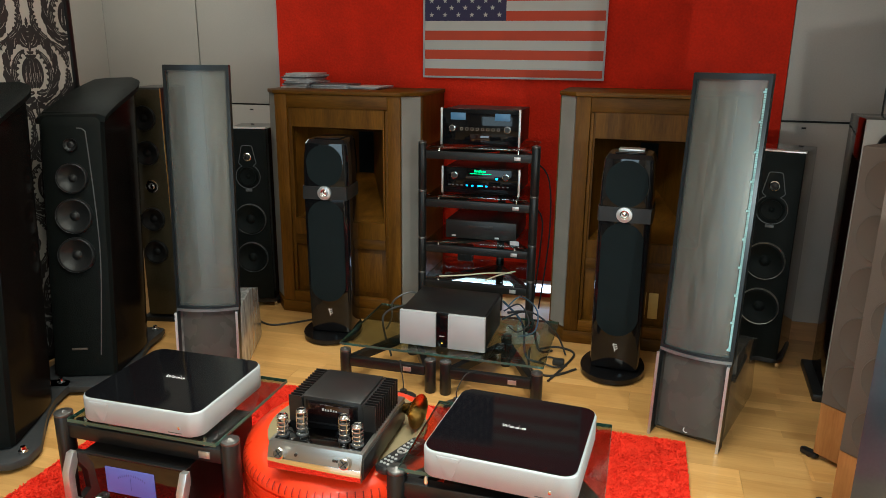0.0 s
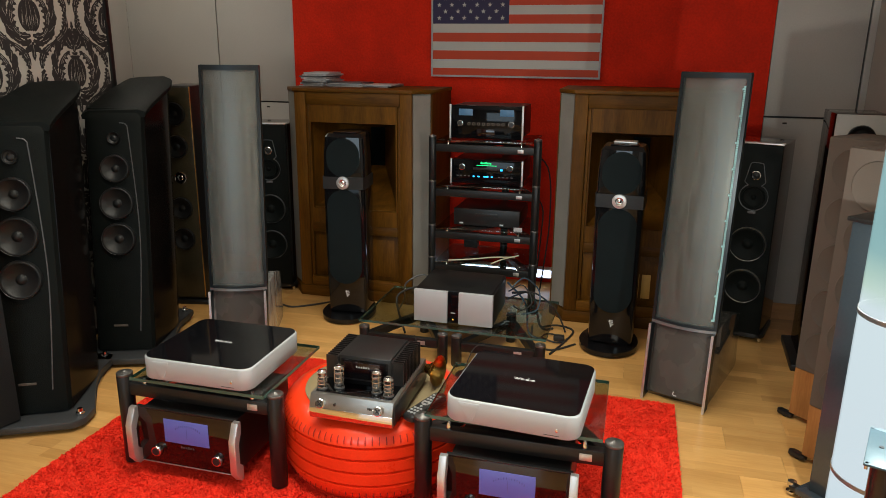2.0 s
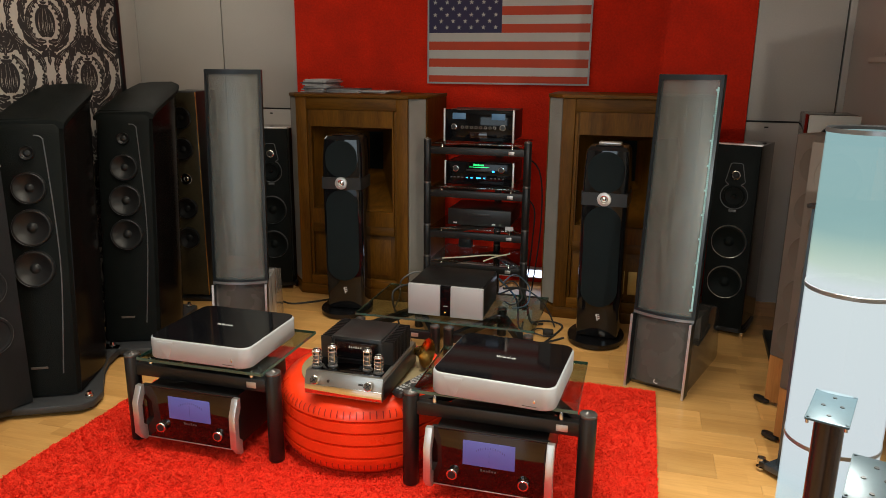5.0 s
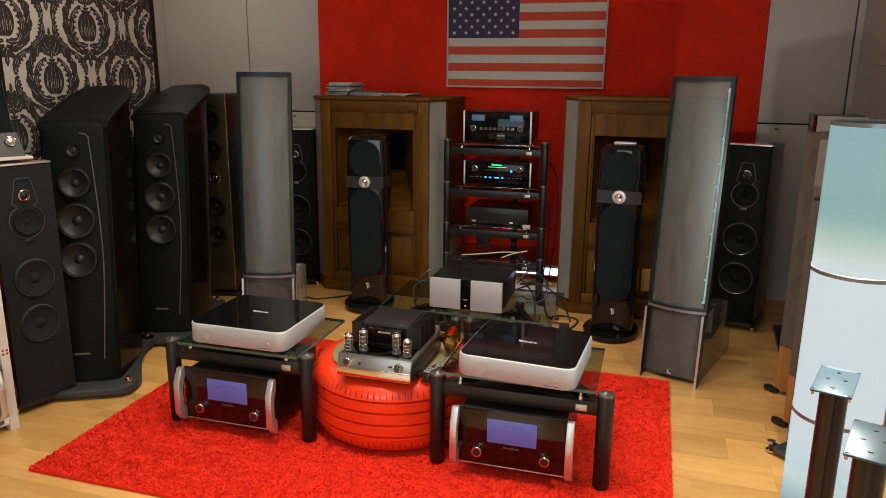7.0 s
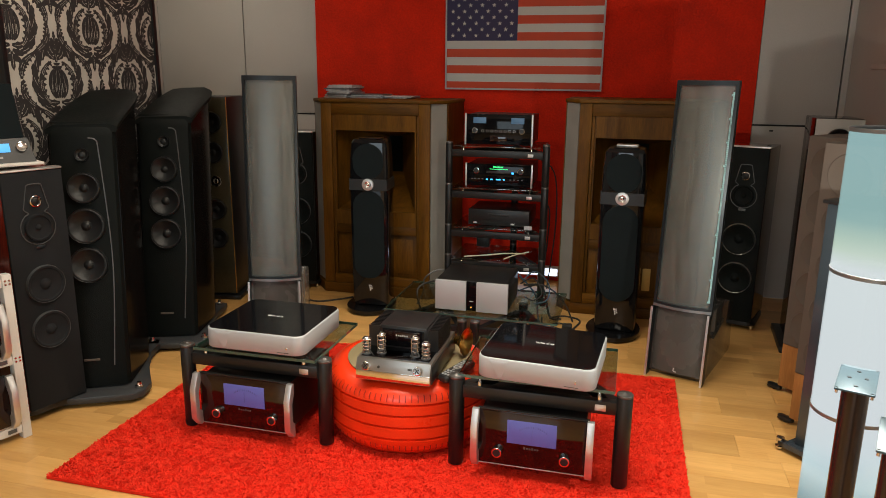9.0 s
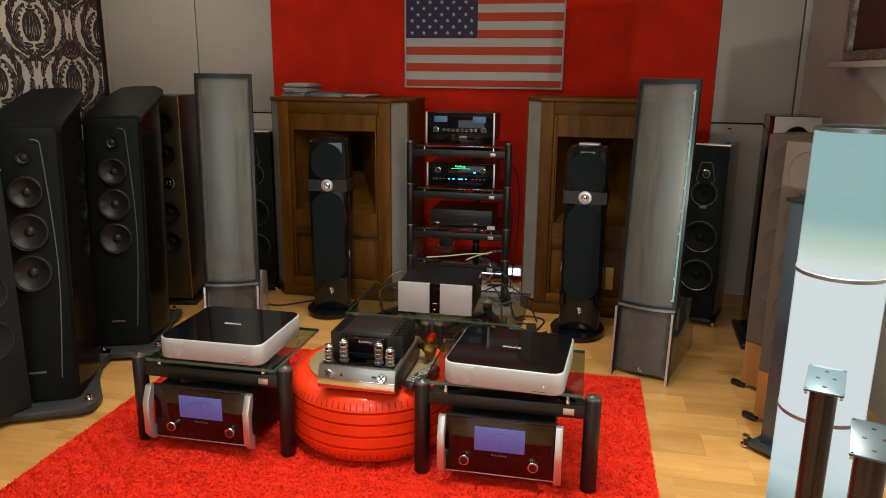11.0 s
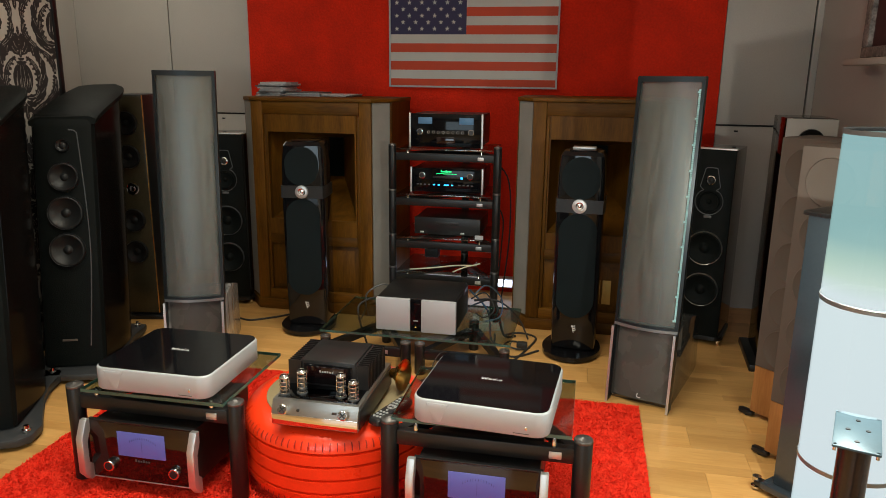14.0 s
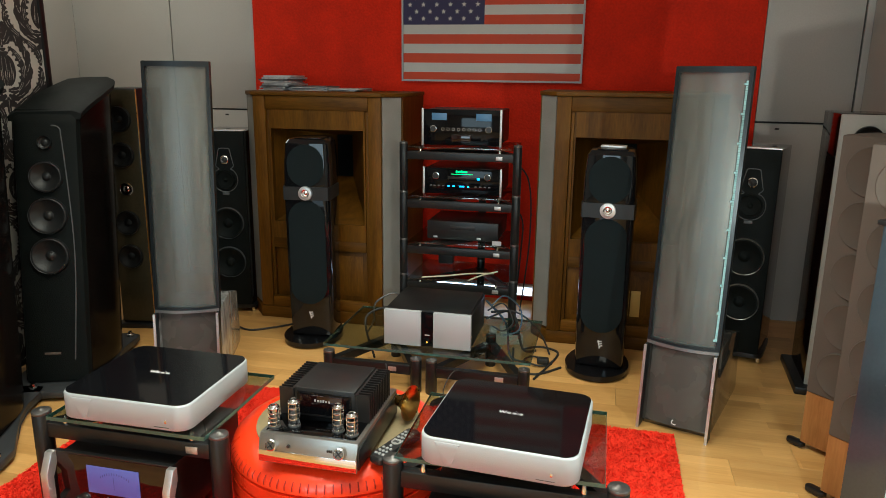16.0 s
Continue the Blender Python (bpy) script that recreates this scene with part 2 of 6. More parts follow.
# Bulb glow is painted by height: white in the middle, teal towards both ends
SHADE = bpy.data.materials.new("paper_shade_painted_bulb_glow")
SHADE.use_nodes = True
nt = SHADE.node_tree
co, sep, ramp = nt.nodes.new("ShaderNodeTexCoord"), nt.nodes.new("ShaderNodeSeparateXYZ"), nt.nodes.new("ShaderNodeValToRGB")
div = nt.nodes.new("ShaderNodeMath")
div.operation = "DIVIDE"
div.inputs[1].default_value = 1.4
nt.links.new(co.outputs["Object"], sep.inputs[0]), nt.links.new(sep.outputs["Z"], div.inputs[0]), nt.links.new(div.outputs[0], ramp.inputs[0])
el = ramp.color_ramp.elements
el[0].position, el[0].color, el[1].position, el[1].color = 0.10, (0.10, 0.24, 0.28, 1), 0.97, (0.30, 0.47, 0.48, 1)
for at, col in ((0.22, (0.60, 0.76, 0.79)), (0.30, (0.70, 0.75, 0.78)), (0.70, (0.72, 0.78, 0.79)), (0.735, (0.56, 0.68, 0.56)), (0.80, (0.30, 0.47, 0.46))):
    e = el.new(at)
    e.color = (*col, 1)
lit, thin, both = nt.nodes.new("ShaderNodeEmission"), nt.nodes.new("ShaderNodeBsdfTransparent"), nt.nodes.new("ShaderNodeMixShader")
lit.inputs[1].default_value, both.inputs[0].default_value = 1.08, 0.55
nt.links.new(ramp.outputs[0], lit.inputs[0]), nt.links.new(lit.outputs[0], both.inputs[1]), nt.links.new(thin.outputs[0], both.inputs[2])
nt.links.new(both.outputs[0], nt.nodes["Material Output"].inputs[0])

# ---- mesh helpers ----
def box(bm, x0, x1, y0, y1, z0, z1, bevel=0.0, seg=2):
    vs = [bm.verts.new((x, y, z)) for x in (x0, x1) for y in (y0, y1) for z in (z0, z1)]
    fs = [bm.faces.new([vs[i] for i in q]) for q in ((0, 1, 3, 2), (4, 6, 7, 5), (0, 4, 5, 1), (2, 3, 7, 6), (0, 2, 6, 4), (1, 5, 7, 3))]
    if bevel:
        es = list({e for f in fs for e in f.edges})
        bmesh.ops.bevel(bm, geom=es, offset=bevel, segments=seg, affect="EDGES", profile=0.5)
    return bm


def cyl(bm, c, r1, r2, h, axis="Z", seg=24):
    turn = {"Z": Matrix(), "Y": pose(0, 0, 0, 90, 0, 0), "X": pose(0, 0, 0, 0, 90, 0)}[axis]
    bmesh.ops.create_cone(bm, cap_ends=True, segments=seg, radius1=r1, radius2=r2, depth=h, matrix=Matrix.Translation(c) @ turn)
    return bm


def lathe(bm, profile, m=None, seg=32):
    """Turns (radius, height) pairs round z, then places the result by m."""
    m = m or Matrix()
    rows = []
    for r, z in profile:
        if r < 1e-5:
            rows.append([bm.verts.new(m @ Vector((0, 0, z)))] * seg)
        else:
            rows.append([bm.verts.new(m @ Vector((r * math.cos(2 * math.pi * k / seg), r * math.sin(2 * math.pi * k / seg), z))) for k in range(seg)])
    for a, b in zip(rows, rows[1:]):
        for k in range(seg):
            q = []
            for v in (a[k], a[(k + 1) % seg], b[(k + 1) % seg], b[k]):
                if v not in q:
                    q.append(v)
            if len(q) > 2:
                bm.faces.new(q)
    return bm


def prism(bm, poly, z0, z1, m=None, bevel=0.0, top=1.0):
    """An outline in x, y raised from z0 to z1."""
    m = m or Matrix()
    a = [bm.verts.new(m @ Vector((x, y, z0))) for x, y in poly]
    b = [bm.verts.new(m @ Vector((x * top, y * top, z1))) for x, y in poly]
    n = len(poly)
    fs = [bm.faces.new(a[::-1]), bm.faces.new(b)]
    side = [bm.faces.new((a[k], a[(k + 1) % n], b[(k + 1) % n], b[k])) for k in range(n)]
    if bevel:
        es = list({e for f in fs for e in f.edges})
        bmesh.ops.bevel(bm, geom=es, offset=bevel, segments=2, affect="EDGES", profile=0.5)
    return bm


def rounded(w, d, r, seg=6, cx=0.0, cy=0.0):
    out = []
    for sx, sy, a0 in ((1, 1, 0), (-1, 1, 90), (-1, -1, 180), (1, -1, 270)):
        for k in range(seg + 1):
            a = radians(a0 + 90 * k / seg)
            out.append((cx + sx * (w / 2 - r) + r * math.cos(a), cy + sy * (d / 2 - r) + r * math.sin(a)))
    return out


def loft(bm, rings, cap=True):
    rows = [[bm.verts.new(p) for p in ring] for ring in rings]
    n = len(rows[0])
    for a, b in zip(rows, rows[1:]):
        for k in range(n):
            bm.faces.new((a[k], a[(k + 1) % n], b[(k + 1) % n], b[k]))
    if cap:
        bm.faces.new(rows[0][::-1]), bm.faces.new(rows[-1])
    return bm


def tube(bm, pts, r, seg=8):
    """A round bar along points, smoothed between them."""
    pts = [Vector(p) for p in pts]
    fine = []
    for i in range(len(pts) - 1):
        p0, p1, p2, p3 = pts[max(i - 1, 0)], pts[i], pts[i + 1], pts[min(i + 2, len(pts) - 1)]
        for k in range(6):
            t = k / 6
            fine.append(0.5 * (2 * p1 + (p2 - p0) * t + (2 * p0 - 5 * p1 + 4 * p2 - p3) * t * t + (3 * p1 - p0 - 3 * p2 + p3) * t ** 3))
    fine.append(pts[-1])
    rings = []
    for i, p in enumerate(fine):
        d = (fine[min(i + 1, len(fine) - 1)] - fine[max(i - 1, 0)]).normalized()
        u = d.orthogonal().normalized() if i == 0 else (u - d * u.dot(d)).normalized()
        v = d.cross(u)
        rings.append([p + r * (math.cos(2 * math.pi * k / seg) * u + math.sin(2 * math.pi * k / seg) * v) for k in range(seg)])
    return loft(bm, rings)


def mesh_of(name, bm, material, angle=38):
    bmesh.ops.recalc_face_normals(bm, faces=bm.faces)
    me = bpy.data.meshes.new(name)
    bm.to_mesh(me)
    bm.free()
    me.materials.append(material)
    me.polygons.foreach_set("use_smooth", [True] * len(me.polygons))
    me.set_sharp_from_angle(angle=radians(angle))
    return me


def part(name, bm, material, parent, label="", angle=38):
    ob = new(name, mesh_of(name, bm, material, angle))
    ob.parent = parent
    if material in (TABLE_GLASS, TUBE_GLASS):
        ob.visible_shadow = False
    return tagged(ob, label)


def share(name, me, parent, m):
    ob = new(name, me)
    ob.parent = parent
    ob.matrix_local = m
    return ob


def thing(name, m, label, category, group="", kind=""):
    ob = new(name)
    ob.matrix_world = m
    ob.empty_display_size = 0.1
    return tagged(ob, label, category, group, kind)


def solid(name, bm, material, label, category, kind="", m=None, group=""):
    ob = new(name, mesh_of(name, bm, material))
    if m is not None:
        ob.matrix_world = m
    if material is TABLE_GLASS:
        ob.visible_shadow = False
    return tagged(ob, label, category, group, kind)


B = bmesh.new


# ---- structure ----
X0, X1, Y0, Y1, H = -3.4, 1.72, -3.6, 4.7, 2.75
solid("ceiling", box(B(), X0, X1, Y0, Y1, H, H + 0.12), CEILING, "plain off-white painted ceiling of the showroom", "ceiling", "structure")
RX0, RX1 = -2.02, 1.165
solid("wall_north", box(B(), X0 - 0.15, X1 + 0.15, Y1 + 0.03, Y1 + 0.18, 0, H), DARK_GAP, "dark rear layer behind the panelled back wall", "wall", "structure")
solid("wall_north_1", box(B(), RX0 + 0.002, RX1 - 0.002, Y1 - 0.005, Y1 + 0.03, 0, H), RED_WALL, "bright red rough-plastered back wall section", "wall", "structure")
for k, (a, b) in enumerate(((X0, -2.64), (-2.632, RX0 - 0.002), (RX1 + 0.002, 1.672), (1.682, X1))):
    lo, hi = (0.0, 1.2), (1.212, H)
    ob = thing(f"wall_north_{k + 2}", pose(0, 0, 0), "off-white panelled back wall section with dark joints", "wall", "", "structure")
    part("panel", box(B(), a, b, Y1, Y1 + 0.03, *lo, 0.002), WHITE_WALL, ob)
    part("panel", box(B(), a, b, Y1, Y1 + 0.03, *hi, 0.002), WHITE_WALL, ob)
for x in (-2.25, 1.29):
    solid("trim", box(B(), x - 0.012, x + 0.012, Y1 - 0.004, Y1 + 0.001, 1.165, 1.175), DARK_GAP, "small dark latch plate on the off-white panel", "latch", "structure")
solid("wall_west", box(B(), X0 - 0.15, X0, Y0, Y1, 0, H), WHITE_WALL, "off-white side wall behind the wallpaper screen", "wall", "structure")
solid("wall_east", box(B(), X1, X1 + 0.15, Y0, Y1, 0, H), WHITE_WALL, "off-white side wall behind the floor lamp", "wall", "structure")
w = B()
box(w, X0, -2.0, Y0 - 0.15, Y0, 0, H), box(w, 0.8, X1, Y0 - 0.15, Y0, 0, H), box(w, -2.0, 0.8, Y0 - 0.15, Y0, 0, 0.7), box(w, -2.0, 0.8, Y0 - 0.15, Y0, 2.3, H)
solid("wall_south", w, WHITE_WALL, "off-white wall with the shop window opening", "wall", "structure")
win = thing("window_1", pose(-0.6, Y0 - 0.07, 0.7), "wide shop window with a white frame", "window", "", "structure")
w = B()
for a, b, c, d in ((-1.4, 1.4, 0, 0.05), (-1.4, 1.4, 1.55, 1.6), (-1.4, -1.35, 0.05, 1.55), (1.35, 1.4, 0.05, 1.55), (-0.025, 0.025, 0.05, 1.55)):
    box(w, a, b, -0.03, 0.03, c, d)
part("window_frame", w, WHITE_STEEL, win)

# ---- kinds of things ----
def driver_mesh(r, cone=CONE, bowl=0.35, dome=0.3):
    """A loudspeaker cone that looks along -y, with surround and dust cap."""
    b = B()
    D = min(r * bowl, 0.013) + 0.002
    lathe(b, [(r, 0.0), (r, D + 0.003), (r * 0.95, D + 0.005), (r * 0.89, D + 0.004), (r * 0.84, D - 0.001), (r * dome * 1.1, 0.0015), (r * dome, 0.003),
              (r * dome * 0.8, 0.003 + r * 0.09), (r * dome * 0.4, 0.003 + r * 0.14), (0, 0.003 + r * 0.15)], pose(0, 0, 0, 90, 0, 0), 36)
    return b


def driver(parent, x, y, z, r, ring=TRIM, cone=CONE, name="driver", label="", dome=0.3, bowl=0.3, tilt=0.0):
    d = part(name, driver_mesh(r, cone, bowl, dome), cone, parent, label)
    d.matrix_local = pose(x, y, z, tilt, 0, 0)
    b = B()
    D = min(r * bowl, 0.013)
    lathe(b, [(r * 1.0, 0.001), (r * 1.0, D + 0.006), (r * 1.015, D + 0.007), (r * 1.035, D * 0.5 + 0.003), (r * 1.05, 0.001), (r * 1.0, 0.001)], pose(0, 0, 0, 90, 0, 0), 40)
    part("ring", b, ring, d)
    return d


def post(parent, x, y, z0, z1, r=0.03, mat=SATIN):
    b = B()
    lathe(b, [(0, z0), (r * 0.9, z0), (r, z0 + 0.004), (r, z1 - 0.012), (r * 0.97, z1 - 0.01)], None, 28)
    p = part("post", b, mat, parent)
    p.location = (x, y, 0)
    c = B()
    lathe(c, [(r * 0.97, z1 - 0.010), (r * 1.01, z1 - 0.008), (r * 1.01, z1 - 0.002), (r * 0.95, z1 + 0.0005), (r * 0.3, z1 + 0.004), (r * 0.2, z1 + 0.007), (0, z1 + 0.008)], None, 28)
    part("cap", c, CAP_GREY, p, "grey metal cap")
    return p


def bar(b, p0, p1, w, h):
    """A flat bar between two points on plan; p: x, y, z of its middle."""
    p0, p1 = Vector(p0), Vector(p1)
    d = (p1 - p0).normalized()
    s = Vector((-d.y, d.x, 0)) * w / 2
    up = Vector((0, 0, h / 2))
    return loft(b, [[p + s + up, p - s + up, p - s - up, p + s - up] for p in (p0, p1)])


def clear_pane(parent, name, x0, x1, y0, y1, z0, z1, label=""):
    """A glass plate that lets the light through, with four polished green edges."""
    g = part(name, box(B(), x0, x1, y0, y1, z0, z1, 0.001), TABLE_GLASS, parent, label)
    g.visible_shadow = False
    e = 0.0012
    for a in ((x0 - e, x1 + e, y0 - e, y0 - 0.0002), (x0 - e, x1 + e, y1 + 0.0002, y1 + e), (x0 - e, x0 - 0.0002, y0, y1), (x1 + 0.0002, x1 + e, y0, y1)):
        part("polished_edge", box(B(), *a, z0, z1), EDGE_GREEN, g, "green polished glass edge")
    return g


def stand(m, width, depth, height, label, group, glass_box, postr=0.03, barh=0.05):
    """Low hi-fi table: two front posts, one rear post, a front bar, two slanting bars and a glass top."""
    t = thing("hifi_stand", m, label, "stand", group)
    hx = width / 2
    for x, y in ((-hx, 0), (hx, 0), (0, depth)):
        post(t, x, y, 0.0, height, postr)
    bz = height - 0.034 - barh / 2
    part("front_bar", box(B(), -hx + postr * 0.9, hx - postr * 0.9, -0.015, 0.02, bz - barh / 2, bz + barh / 2, 0.002), SATIN, t)
    for sx in (-1, 1):
        part("brace", bar(B(), (sx * (hx - postr), 0.022, bz), (sx * 0.02, depth - postr, bz), 0.035, barh * 0.8), SATIN, t)
    part("badge", box(B(), hx - 0.105, hx - 0.065, -0.019, -0.015, bz - 0.012, bz + 0.012, 0.001), ALU, t, "small silver maker's plate")
    for x, y in ((-hx + 0.09, 0.0), (hx - 0.09, 0.0), (0, depth - 0.09)):
        c = B()
        lathe(c, [(0, bz + barh / 2), (0.010, bz + barh / 2), (0.011, bz + barh / 2 + 0.006), (0.004, glass_box[4] - 0.001), (0, glass_box[4] - 0.001)], Matrix.Translation((x, y, 0)), 14)
        part("glass_support", c, CHROME, t)
    clear_pane(t, "glass_top", *glass_box, "clear glass plate with a green edge")
    return t


def power_amp(m, label):
    """Mono power amplifier with a blue meter, two knobs and silver side handles. Front at y = 0, base at z = 0."""
    a = thing("power_amplifier", m, label, "amplifier", "power amplifiers under the stands")
    w, h, d = 0.414, 0.232, 0.42
    part("body", box(B(), -w / 2 + 0.01, w / 2 - 0.01, 0.014, d, 0.014, h - 0.012, 0.004), SATIN, a)
    part("faceplate", box(B(), -w / 2, w / 2, 0.0, 0.013, 0.008, h - 0.006, 0.002), RED_GLASS, a, "dark glossy glass faceplate")
    part("top_trim", box(B(), -w / 2, w / 2, -0.001, 0.014, h - 0.0055, h, 0.001), SATIN, a)
    part("bottom_trim", box(B(), -w / 2, w / 2, -0.001, 0.014, 0.004, 0.0075, 0.0005), ALU, a)
    me = part("meter", box(B(), -0.094, 0.091, -0.003, -0.0003, 0.102, 0.196, 0.001), METER, a, "violet-blue lit power meter")
    sc = B()
    for k in range(13):
        an = radians(-36 + 6 * k)
        x, z = 0.005 + 0.085 * math.sin(an), 0.092 + 0.085 * math.cos(an)
        box(sc, x - 0.001, x + 0.001, -0.0038, -0.0030, z - 0.004, z + 0.004)
    box(sc, 0.0, 0.0012, -0.0038, -0.003, 0.122, 0.166)
    part("scale", sc, SCALE_BLUE, me, "faint scale")
    for x in (-0.130, 0.124):
        k = B()
        lathe(k, [(0, 0.016), (0.019, 0.016), (0.0205, 0.014), (0.0215, 0.002), (0.0215, 0), (0, 0)], pose(x, -0.0005, 0.060, 90, 0, 0), 28)
        kn = part("knob", k, CHROME, a, "chrome knob with black face")
        k = B()
        lathe(k, [(0, 0.0172), (0.0145, 0.0172), (0.0145, 0.0162), (0, 0.0162)], pose(x, -0.0005, 0.060, 90, 0, 0), 24)
        part("knob_face", k, PLASTIC, kn)
    s = B()
    for k in range(6):
        box(s, -0.03 + k * 0.010, -0.024 + k * 0.010, -0.002, -0.0003, 0.083, 0.089 + (0.003 if k in (0, 3) else 0))
    part("badge", s, TRIM, a, "faint maker's badge")
    for sx in (-1, 1):
        hb = B()
        pts = [(0.0, 0.002), (-0.016, 0.002), (-0.046, 0.040), (-0.046, 0.170), (-0.018, 0.232), (0.0, 0.232), (0.0, 0.19), (-0.022, 0.150), (-0.022, 0.072), (0.0, 0.056)]
        x0 = sx * (w / 2 + 0.006)
        mm = Matrix(((0, 0, 1, x0 - 0.014), (1, 0, 0, 0), (0, 1, 0, 0), (0, 0, 0, 1)))
        prism(hb, pts, 0.001, 0.027, mm, 0.0015)
        part("handle", hb, ALU, a, "angled silver handle")
    for x in (-0.16, 0.16):
        for y in (0.06, 0.36):
            part("foot", cyl(B(), (x, y, 0.004), 0.018, 0.02, 0.022), RUBBER, a)
    return a


def dac(m, label):
    """Flat aluminium component with a black glass top and rounded corners. Centre of its base at the origin."""
    a = thing("audio_component", m, label, "amplifier", "flat silver components on the stands")
    w, d, h = 0.44, 0.408, 0.085
    z0 = 0.012
    b = B()
    loft(b, [[(x, y, z) for x, y in rounded(w - s, d - s, 0.045, 8)] for s, z in ((0.02, z0), (0.006, z0 + 0.003), (0.0, z0 + 0.008), (0.0, z0 + h - 0.006), (0.004, z0 + h - 0.001), (0.010, z0 + h))])
    part("body", b, WHITE_ALU, a, "bead-blasted aluminium body with rounded corners", 50)
    g = B()
    prism(g, rounded(w - 0.012, d - 0.012, 0.04, 8), z0 + h + 0.0002, z0 + h + 0.003)
    part("top_panel", g, BLACK_GLASS, a, "glossy black glass top")
    s = B()
    zz = z0 + h + 0.0036
    tube(s, [(-0.036, 0.012, zz), (-0.032, -0.004, zz), (-0.026, 0.008, zz), (-0.022, -0.004, zz), (-0.015, 0.012, zz)], 0.0011, 5)
    for x in (-0.010, 0.006, 0.026):
        tube(s, [(x + 0.006, 0.003, zz), (x, 0.003, zz), (x - 0.001, -0.003, zz), (x + 0.004, -0.004, zz), (x + 0.007, 0.004, zz), (x + 0.009, -0.004, zz)], 0.0009, 5)
    tube(s, [(0.015, 0.012, zz), (0.011, 0.014, zz)], 0.0009, 5), tube(s, [(0.020, 0.004, zz), (0.0195, -0.004, zz)], 0.0009, 5)
    part("badge", s, SIGN_WHITE, a, "white script badge")
    n = B()
    shield = [(-0.036, 0.044), (0.036, 0.044), (0.027, 0.030), (0.021, 0.006), (0.013, -0.017), (0.0, -0.024), (-0.013, -0.017), (-0.021, 0.006), (-0.027, 0.030)]
    mm = Matrix(((1, 0, 0, -0.135), (0, 0, -1, -d / 2 + 0.0022), (0, 1, 0, z0 + 0.032), (0, 0, 0, 1)))
    prism(n, shield, 0.0, 0.0035, mm, 0.0015)
    part("thumb_notch", n, WHITE_ALU, a, "shield-shaped recess in the front edge")
    part("sensor", box(B(), 0.146, 0.154, -d / 2 - 0.001, -d / 2 + 0.002, z0 + 0.026, z0 + 0.038, 0.002), CHROME, a)
    part("lettering", box(B(), 0.11, 0.16, -d / 2 - 0.0006, -d / 2 + 0.001, z0 + 0.012, z0 + 0.0145), TRIM, a)
    for x in (-0.15, 0.15):
        for y in (-0.15, 0.15):
            f = B()
            lathe(f, [(0, 0), (0.018, 0), (0.022, 0.006), (0.022, 0.0135), (0, 0.0135)], Matrix.Translation((x, y, 0)), 20)
            part("foot", f, CHROME, a)
    return a


